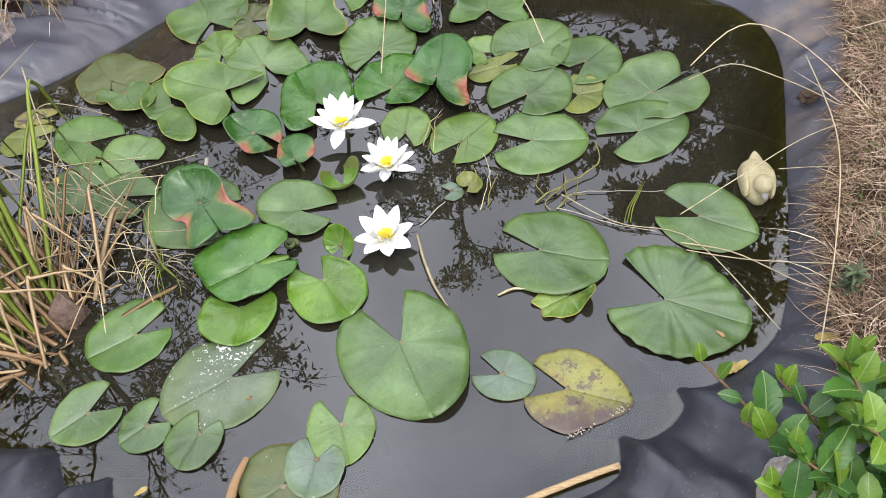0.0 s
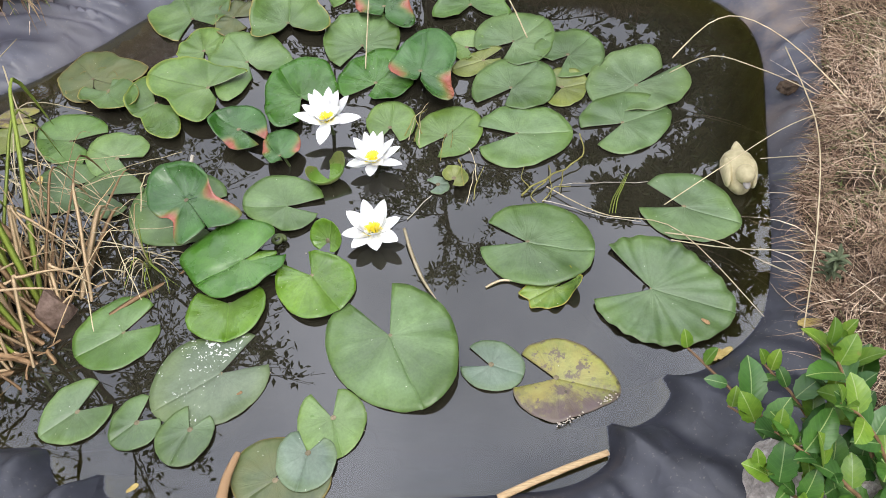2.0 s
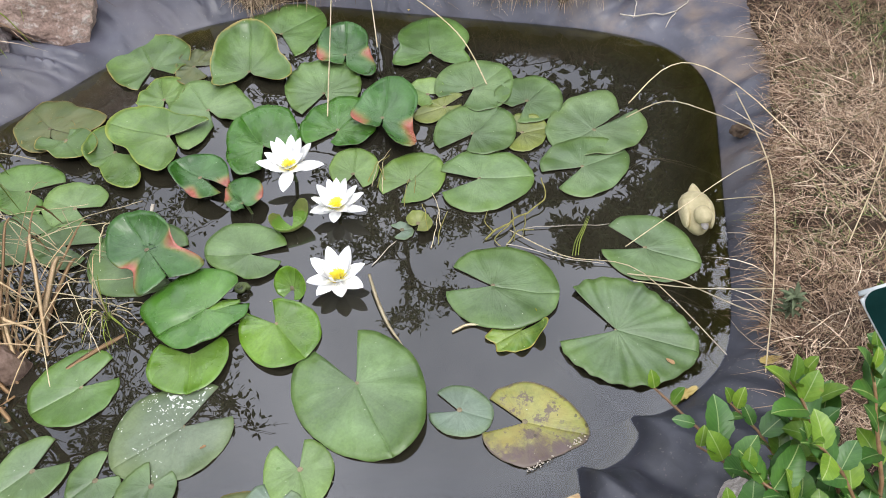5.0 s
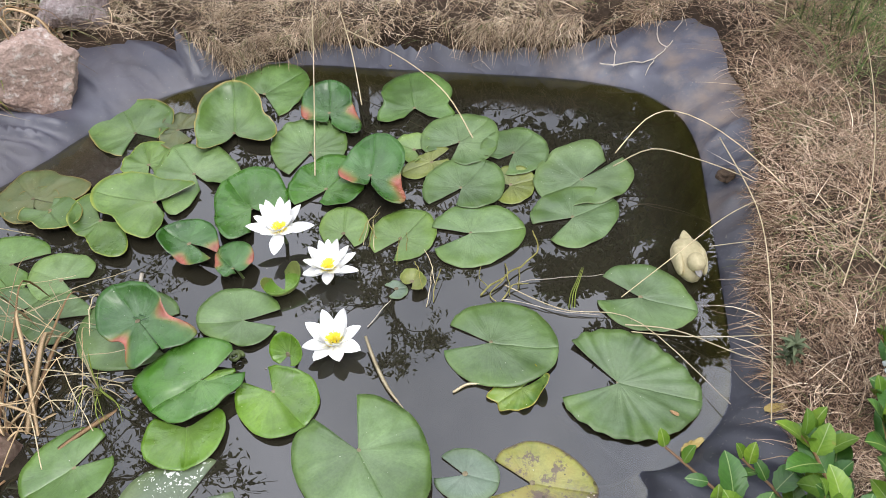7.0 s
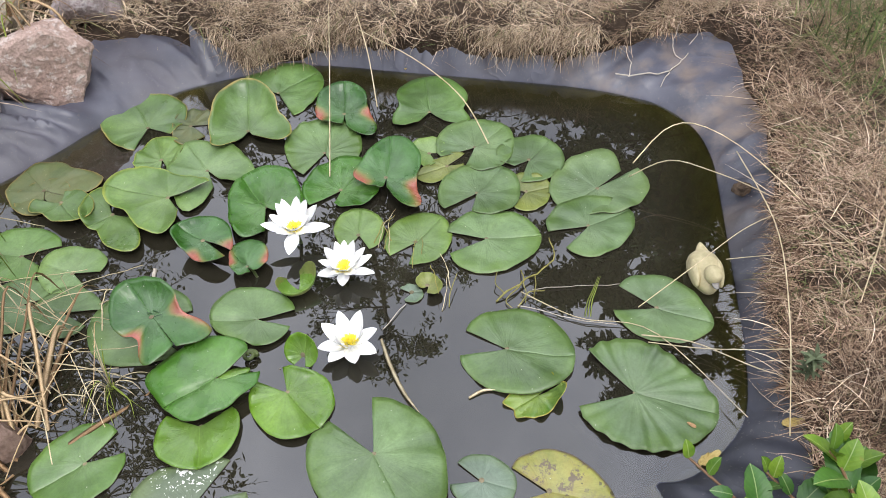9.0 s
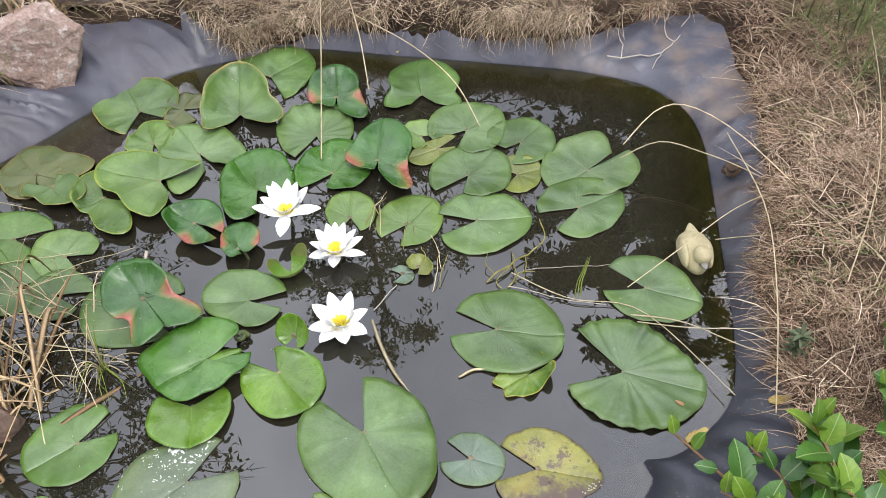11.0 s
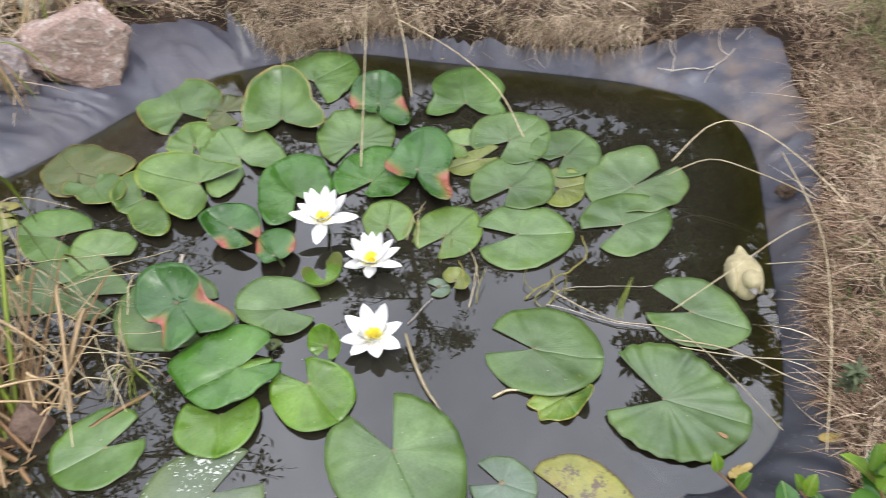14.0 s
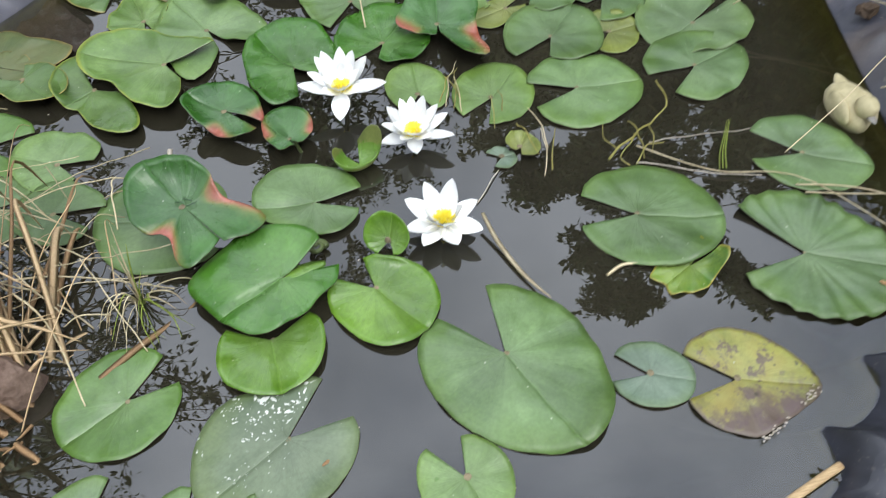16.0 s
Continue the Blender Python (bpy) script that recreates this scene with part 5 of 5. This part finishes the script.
for k, (x, y, s) in enumerate(((-.418, .811, .014), (-.86, 1.66, .02), (.907, 1.062, .03), (.235, 2.555, .012), (.729, 1.105, .011), (-.24, 1.0, .007))):
    v, f, at = leaf_shape(0, 4, "10 10 11 12 20 12 11 10 10", wave=.0015)
    lf = new("fallen_leaf", mesh("fallen_leaf", [(a * s / .016, b * .55 * s / .016, c) for a, b, c in v], f, dead_leaf if k < 4 else brown_reed, attrs=at))
    lf.matrix_world = pose(x, y, max(.012, ground_height(x, y) + .035 if Vector((x, y)).length and k in (2, 4) else .012), 8, 5, 40 + 70 * k)
    tagged(lf, "small fallen yellow leaf lying on its side" if k < 4 else "tiny dry brown leaf lying on a lily pad", "fallen leaf", "fallen leaves")


v, f, at = leaf_shape(0, 4, "10 10 11 12 20 12 11 10 10", wave=.003)
lf = new("fallen_leaf", mesh("fallen_leaf", [(a * 2.1, b * 1.0, c * 1.5) for a, b, c in v], f, dead_leaf, attrs=at))
lf.matrix_world = pose(.731, 1.028, .006, 4, -3, 205)
tagged(lf, "pale yellow withered leaf afloat beside a rippled pad", "fallen leaf", "fallen leaves")
r8, sv, sf = random.Random(8), [], []
while len(sf) < 36 * 24:
    px, py = r8.uniform(-.9, .9), r8.uniform(.8, 2.3)
    if (Vector((px, py)) - MID).length > shore(math.atan2(py - MID.y, px - MID.x)) - .04:
        continue
    v, f = ball((px, py, .0012), (r8.uniform(.0008, .0022), r8.uniform(.0008, .0016), .0008), r8.uniform(0, 3), 6, 4)
    sf += [tuple(len(sv) + i for i in q) for q in f]
    sv += v
tagged(new("floating_specks", mesh("floating_specks", sv, sf, twig_pale)), "tiny pale specks of debris drifting on the water", "debris", kind="stuff")


# ---- shrub ----
def shrub_leaf_mesh(length, width):
    vs, fs = [], []
    for i in range(11):
        u = i / 10
        w = 0.5 * width * math.sin(math.pi * u**0.85) ** 0.6 if 0 < i < 10 else 0.0008
        w *= 1 + 0.07 * math.sin(i * 2.6)
        for j in range(5):
            s = -1 + j / 2
            vs.append((-length * u, w * s, 0.25 * w * abs(s) + 0.10 * length * math.sin(u * 2.2) - 0.06 * length * u * u))
    for i in range(10):
        for j in range(4):
            fs.append((i * 5 + j, i * 5 + j + 1, (i + 1) * 5 + j + 1, (i + 1) * 5 + j))
    m = len(vs)
    vs += [(x, y, z - .0007) for x, y, z in vs]
    fs += [tuple(m + k for k in reversed(q)) for q in fs]
    rim = [0.5] * len(vs)
    return mesh("shrub_leaf", vs, fs, shrub_leaf, attrs={"rim": rim, "scar": [0.0] * len(vs)})


leaf_sizes = [shrub_leaf_mesh(.076, .047), shrub_leaf_mesh(.062, .040), shrub_leaf_mesh(.044, .025)]
shrub_light = shrub_mat("shrub_light", (0.11, 0.23, 0.02), (0.20, 0.33, 0.036))
young = leaf_sizes[2].copy()
young.materials.clear()
young.materials.append(shrub_light)
young_big = leaf_sizes[1].copy()
young_big.materials.clear()
young_big.materials.append(shrub_light)


def shrub(x, y, z, branches, label, seed):
    base = new("willow_shrub")
    base.matrix_world = pose(x, y, z)
    tagged(base, label, "shrub")
    r = random.Random(seed)
    for knots, radius, count in branches:
        v, f = tube(knots, radius, radius * .4, 6, 16, .003)
        part("branch", mesh("branch", v, f, twig_red), base)
        count = round(count * .66)
        for k in range(count):
            u = 0.18 + 0.82 * (k + .5) / count
            p = Vector(spline(knots, u))
            d = Vector(spline(knots, min(1, u + .05))) - Vector(spline(knots, max(0, u - .05)))
            a = math.degrees(math.atan2(d.y, d.x)) + 180 + (k * 137.5 % 360 - 180) * 0.62
            last = k >= count - 2
            data = (young if last else (young_big if r.random() < .2 else leaf_sizes[r.choice((0, 0, 1, 1, 2))]))
            part("leaf", data, base, "", Matrix.Translation(p + Vector((0, 0, .003))) @ pose(0, 0, 0, r.uniform(-28, 28), r.uniform(8, 50) if not last else 60, a) @ Matrix.Scale(r.uniform(.8, 1.1), 4))
    return base


shrub(0.92, 0.63, 0.03, [
    ([(0, 0, 0), (-.10, .06, .12), (-.22, .15, .20), (-.325, .285, .22)], .005, 15),
    ([(0, 0, 0), (-.05, .08, .15), (-.10, .16, .26), (-.13, .215, .31)], .005, 22),
    ([(0, 0, 0), (0, .08, .18), (-.02, .15, .30), (-.035, .19, .37)], .005, 22),
    ([(0, 0, 0), (-.12, .0, .12), (-.20, .02, .19), (-.26, .06, .22)], .0045, 22),
    ([(0, 0, 0), (.06, .10, .16), (.09, .18, .28), (.10, .23, .33)], .005, 20),
    ([(0, 0, 0), (-.04, .03, .16), (-.10, .08, .28), (-.16, .10, .34)], .0045, 22),
    ([(0, 0, 0), (.05, .02, .18), (.06, .08, .32), (.05, .12, .38)], .0045, 22),
    ([(0, 0, 0), (-.14, -.04, .10), (-.30, -.04, .15), (-.44, -.03, .17)], .0045, 15),
    ([(0, 0, 0), (.02, .06, .10), (-.06, .14, .18), (-.12, .18, .22)], .0045, 20),
    ([(0, 0, 0), (-.06, .06, .10), (-.14, .10, .16), (-.22, .12, .20)], .0045, 20),
    ([(0, 0, 0), (-.08, .08, .12), (-.15, .17, .19), (-.20, .24, .22)], .0045, 20),
    ([(0, 0, 0), (-.10, .06, .13), (-.20, .10, .21), (-.28, .16, .23)], .0045, 18),
    ([(0, 0, 0), (-.02, .10, .12), (-.06, .20, .20), (-.07, .27, .24)], .0045, 18),
    ([(0, 0, 0), (-.10, .02, .17), (-.18, .05, .25), (-.24, .09, .28)], .0045, 18),
    ([(0, 0, 0), (.03, .10, .20), (.04, .17, .30), (.03, .21, .34)], .0045, 18),
], "leafy sallow shrub with oval green leaves", 4)
shrub(1.15, 0.99, 0.08, [
    ([(0, 0, 0), (-.02, .02, .03), (-.06, .03, .05), (-.09, .02, .06)], .004, 7),
    ([(0, 0, 0), (-.02, .05, .07), (-.05, .08, .12), (-.07, .10, .15)], .004, 9),
    ([(0, 0, 0), (.02, .06, .08), (.03, .11, .14)], .004, 8),
], "small leafy sallow shoot on the bank", 9)

# rosette weed on the bank
wd = new("rosette_weed")
wd.matrix_world = pose(.965, 1.145, .095)
tagged(wd, "low grey green weed rosette in dry grass", "weed")
weed_mat = plain("weed_green", (.08, .11, .055), (.17, .195, .11), .6, .3, 40)
wleaf = leaf_sizes[2].copy()
wleaf.materials.clear()
wleaf.materials.append(weed_mat)
for k in range(30):
    part("leaf", wleaf, wd, "", pose(0, 0, .002 * k, 0, rr.uniform(5, 45), k * 137.5) @ Matrix.Diagonal((rr.uniform(.45, .9), .34, 1, 1)))
# brown clod on the foil
rock(1.085, 1.775, .05, (.028, .022, .014), 0, bark_dark, "brown clod of dried mud on the foil", 77, 3, .2)


# ---- grass ----
def blades(name, spots, mat, length, width, lie, label, category, seed, hang=False):
    """Loose blades as one mesh. lie: how flat they lie, 1 is flat."""
    r = np.random.RandomState(seed)
    vs, fs = [], []
    for (x, y, z) in spots:
        ln = r.uniform(*length)
        a = 7.0 * noise.noise((x * 5, y * 5, 9.0)) + r.normal(0, 1.5)
        el = (1 - lie) * r.uniform(.3, 1.5) + lie * r.uniform(-.12, .35)
        if hang:
            a = math.atan2(MID.y - y, MID.x - x) + r.normal(0, .9)
            el = r.uniform(-1.0, .5)
        w = r.uniform(*width)
        bend = r.normal(0, .22)
        dx, dy = math.cos(a), math.sin(a)
        px, py, pz = x, y, z
        b = len(vs)
        for k in range(5):
            s = w * (1 - k / 4.2)
            vs += [(px - dy * s, py + dx * s, pz), (px + dy * s, py - dx * s, pz + .3 * s)]
            step = ln / 4
            e = el - k * .3 * (1 if lie < .6 else .5)
            px, py, pz = px + step * math.cos(e) * dx, py + step * math.cos(e) * dy, pz + step * math.sin(e)
            a += bend + r.uniform(-.22, .22)
            dx, dy = math.cos(a), math.sin(a)
        fs += [(b + 2 * k, b + 2 * k + 1, b + 2 * k + 3, b + 2 * k + 2) for k in range(4)]
    return tagged(new(name, mesh(name, vs, fs, mat, False)), label, category, kind="stuff")


def scatter(count, x0, x1, y0, y1, seed, margin=0.0, keep=None):
    r = np.random.RandomState(seed)
    out = []
    while len(out) < count:
        x, y = r.uniform(x0, x1), r.uniform(y0, y1)
        v = Vector((x, y)) - MID
        a = math.atan2(v.y, v.x)
        if min(x - x0, x1 - x, y - y0, y1 - y) < (.02 + .38 * noise.noise((x * 3, y * 3, 3)) ** 2) * r.uniform(0, 2):
            continue
        if v.length - shore(a) - reach(a) < margin or (keep and not keep(x, y, r)):
            continue
        out.append((x, y, ground_height(x, y) + r.uniform(-.004, .02)))
    return out


def near_edge(x, y, r):
    v = Vector((x, y)) - MID
    a = math.atan2(v.y, v.x)
    return v.length - shore(a) - reach(a) < .05 + .03 * noise.noise((x * 8, y * 8, 0)) and noise.noise((x * 5, y * 5, 6)) + .7 * noise.noise((x * 14, y * 14, 2)) > r.uniform(-.15, .45)


def tussock(x, y, r):
    return noise.noise((x * 4, y * 4, 1.5)) + 0.6 * noise.noise((x * 11, y * 11, 4)) > r.uniform(-.75, .35) and not (x > 1.42 and 1.05 < y < 1.6 and r.rand() < .8)


blades("dry_grass", scatter(56000, .7, 2.3, .75, 3.2, 1, -.015, tussock), straw_mat, (.025, .095), (.0005, .0013), .70, "matted dry brown grass on the bank", "dry grass", 2)
blades("dry_grass", scatter(36000, -.75, 2.2, 2.45, 3.9, 3, -.015, tussock), straw_grey, (.03, .11), (.0006, .0014), .62, "matted straw coloured grass on the far bank", "dry grass", 4)
blades("dry_grass", scatter(4500, .8, 2.3, .8, 3.2, 21, -.01, tussock), straw_top, (.05, .17), (.0007, .0015), .82, "long pale straws lying over the matted turf", "dry grass", 22)
blades("dry_grass", scatter(6500, -.75, 2.2, 2.45, 3.6, 23, -.01, tussock), straw_top, (.05, .16), (.0008, .0017), .66, "long pale straws on the far bank", "dry grass", 24)
blades("dry_grass", scatter(4200, -.5, 1.2, 2.35, 2.85, 5, .0, near_edge), straw_grey, (.04, .11), (.0008, .0022), .8, "dry grass hanging over the foil edge", "dry grass", 6, True)
blades("dry_grass", scatter(2600, .85, 1.55, 1.0, 2.6, 15, .0, near_edge), straw_mat, (.04, .10), (.0008, .0020), .8, "dry grass spilling onto the foil", "dry grass", 16, True)
blades("dry_grass", scatter(14000, -4.5, 5.5, -3.0, 7.5, 31, .45), straw_mat, (.08, .25), (.002, .005), .8, "thin dry grass over the wider ground", "dry grass", 32)
blades("green_grass", scatter(1500, .8, 2.2, .8, 3.4, 7, .03, lambda x, y, r: noise.noise((x * 3, y * 3, 5)) > .1), grass_mat, (.03, .09), (.0008, .0016), .5, "sparse green grass among dry turf", "grass", 8)
blades("green_grass", scatter(500, 1.45, 1.9, 2.0, 2.7, 9, .03), grass_mat, (.08, .28), (.001, .0025), .1, "upright dark green weeds on the bank", "weeds", 10)
blades("dry_leaves", scatter(3600, -2.1, -.75, 2.0, 3.7, 11, .05), straw_grey, (.08, .34), (.002, .007), .55, "withered reed leaves heaped behind the rocks", "dry leaves", 12)
blades("green_grass", scatter(700, -2.0, -.7, 2.3, 3.8, 13, .08), grass_mat, (.10, .25), (.001, .003), .15, "green and yellow grass between the rocks", "grass", 14)


# ---- trees behind the pond, seen in the water, and unseen ones added opposite ----
def branch_lines(r, start, way, length, depth, out):
    """Forking twigs: each line is three points and two radii."""
    side = Vector((r.gauss(0, 1), r.gauss(0, 1), r.gauss(0, .6)))
    mid = start + way * length * .5 + side * length * .06
    end = start + way * length + side * length * .02 + Vector((0, 0, -.04 * length))
    thick = .0026 * 1.7**depth
    out.append(([start, mid, end], thick, thick * .55))
    if depth:
        for k in range(r.choice((3, 4, 4))):
            u = r.uniform(.35, 1.0)
            p = start.lerp(mid, u * 2) if u < .5 else mid.lerp(end, u * 2 - 1)
            turn = Vector((r.gauss(0, 1), r.gauss(0, 1), r.gauss(0, .7)))
            branch_lines(r, p, (way + turn * .55).normalized(), length * r.uniform(.45, .72), depth - 1, out)


def tree(x, y, height, spread, seed, leaves, label, leaf_size=.05, low=.35, limbs=16):
    base = new("tree")
    base.matrix_world = pose(x, y, .1)
    tagged(base, label, "tree", "trees round the pond")
    r = random.Random(seed)
    v, f = tube([(0, 0, -.1), (.08, .05, .3 * height), (-.05, .1, .62 * height), (.05, 0, .92 * height)], .075, .02, 9, 14, .03)
    part("trunk", mesh("trunk", v, f, bark_dark), base)
    lines = []
    for k in range(limbs):
        z = height * (low + (.93 - low) * (k + r.random()) / limbs)
        a = k * 2.4 + r.uniform(-.3, .3)
        ln = spread * r.uniform(.45, .75) * (1.25 - z / height * .7)
        branch_lines(r, Vector((0, .05, z)), Vector((math.cos(a), math.sin(a), r.uniform(.05, .6))).normalized(), ln, 3, lines)
    vs, fs = [], []
    for kn, r0, r1 in lines:
        v, f = tube(kn, r0, r1, 4, 4)
        fs += [tuple(len(vs) + i for i in q) for q in f]
        vs += v
    tagged(part("limb", mesh("limb", vs, fs, bark_dark), base), kind="stuff")
    vs, fs = [], []
    twigs = [kn for kn, r0, _ in lines if r0 < .006]
    for k in range(leaves):
        p = Vector(spline(r.choice(twigs), r.uniform(.1, 1.0))) + Vector((r.gauss(0, .03), r.gauss(0, .03), r.gauss(-.02, .03)))
        d = Vector((r.gauss(0, 1), r.gauss(0, 1), r.gauss(-.6, .6))).normalized()
        s = d.cross(Vector((r.gauss(0, 1), r.gauss(0, 1), r.gauss(0, 1)))).normalized()
        ln = leaf_size * r.uniform(.7, 1.4)
        w = ln * r.uniform(.16, .28)
        b = len(vs)
        vs += [p, p + d * ln * .45 + s * w, p + d * ln, p + d * ln * .45 - s * w]
        fs.append((b, b + 1, b + 2, b + 3))
    tagged(part("crown", mesh("crown", vs, fs, grass_mat, False), base), kind="stuff")
    return base


t0 = tree(2.7, 5.0, 4.6, 2.4, 3, 70000, "leafy green tree beyond the pond, with unseen copies added round it", .075, .10, 22)
t1 = tree(-0.05, 6.2, 6.2, 1.5, 5, 9000, "slender leafy tree standing beyond the pond", .06, .3, 20)
t2 = tree(-2.6, 3.1, 4.6, 1.8, 9, 13000, "thin bare twiggy tree beside the reeds", .045, .15, 20)
# the last four, behind the near bank, are unseen, added to darken facing surfaces
for x, y, turn in ((3.9, 6.5, 75), (-3.6, 8.8, 40), (0.9, 10.0, 110), (5.0, 8.2, 200), (-6.4, 6.6, 300), (5.6, 3.6, 20), (-2.6, -5.4, 15), (2.4, -5.8, 130), (-5.8, -1.6, 250), (6.0, -2.2, 330)):
    copy_thing(t0, pose(x, y, .1, 0, 0, turn))


# ---- small pale stub in the water ----
stalk([(-.465, 1.63, -.01), (-.455, 1.655, .03), (-.447, 1.672, .05)], .005, "short bleached hollow stem standing in water", .005, twig_pale, "loose straw stalks")

# ---- glossy tablet whose corner comes into view, on an added unseen stand ----
screen_mat = plain("dark_glass", (0.004, 0.022, 0.02), (0.012, 0.05, 0.045), 0.15, 0.15, 10, 0.0)
metal_rim = plain("pale_rim", (0.62, 0.66, 0.66), (0.74, 0.78, 0.78), 0.35, 0.5, 40, 0.0)
tablet = new("tablet")
right, down = Vector((.022, -.008, .023)).normalized(), Vector((.030, -.057, -.058))
down = (down - down.dot(right) * right).normalized()
face = right.cross(down) * -1
m3 = Matrix((right, -down, face)).transposed()
tablet.matrix_world = Matrix.Translation((.632, .640, .835)) @ m3.to_4x4()
tagged(tablet, "dark glossy tablet with a pale rounded rim on an added stand", "tablet")
corner, half = .016, (.12, .085)
outline = []
for cx, cy, a0 in ((2 * half[0] - corner, -corner, 0), (corner, -corner, 90), (corner, -2 * half[1] + corner, 180), (2 * half[0] - corner, -2 * half[1] + corner, 270)):
    outline += [(cx + corner * math.cos(radians(a0 + 15 * k)), cy + corner * math.sin(radians(a0 + 15 * k))) for k in range(7)]
nn = len(outline)
part("glass", mesh("glass", [(x, y, 0) for x, y in outline] + [(x, y, -.006) for x, y in outline], [tuple(range(nn)), tuple(range(nn, 2 * nn))[::-1]] + [(i, (i + 1) % nn + 0, nn + (i + 1) % nn, nn + i)[::-1] for i in range(nn)], screen_mat, False), tablet, "dark reflecting glass")
loop = [(x, y, -.003) for x, y in outline] + [(outline[0][0], outline[0][1], -.003)]
v, f = tube(loop, .0024, .0024, 8, 140)
part("rim", mesh("rim", v, f, metal_rim), tablet, "pale rounded rim")
# unseen pole, added only to hold the tablet up
inv = tablet.matrix_world.inverted()
top = tablet.matrix_world @ Vector((.15, -.08, -.008))
v, f = tube([inv @ top, inv @ Vector((top.x + .02, top.y, .45)), inv @ Vector((top.x + .03, top.y, .02))], .008, .008, 8, 8)
part("stand_pole", mesh("stand_pole", v, f, metal_rim), tablet)
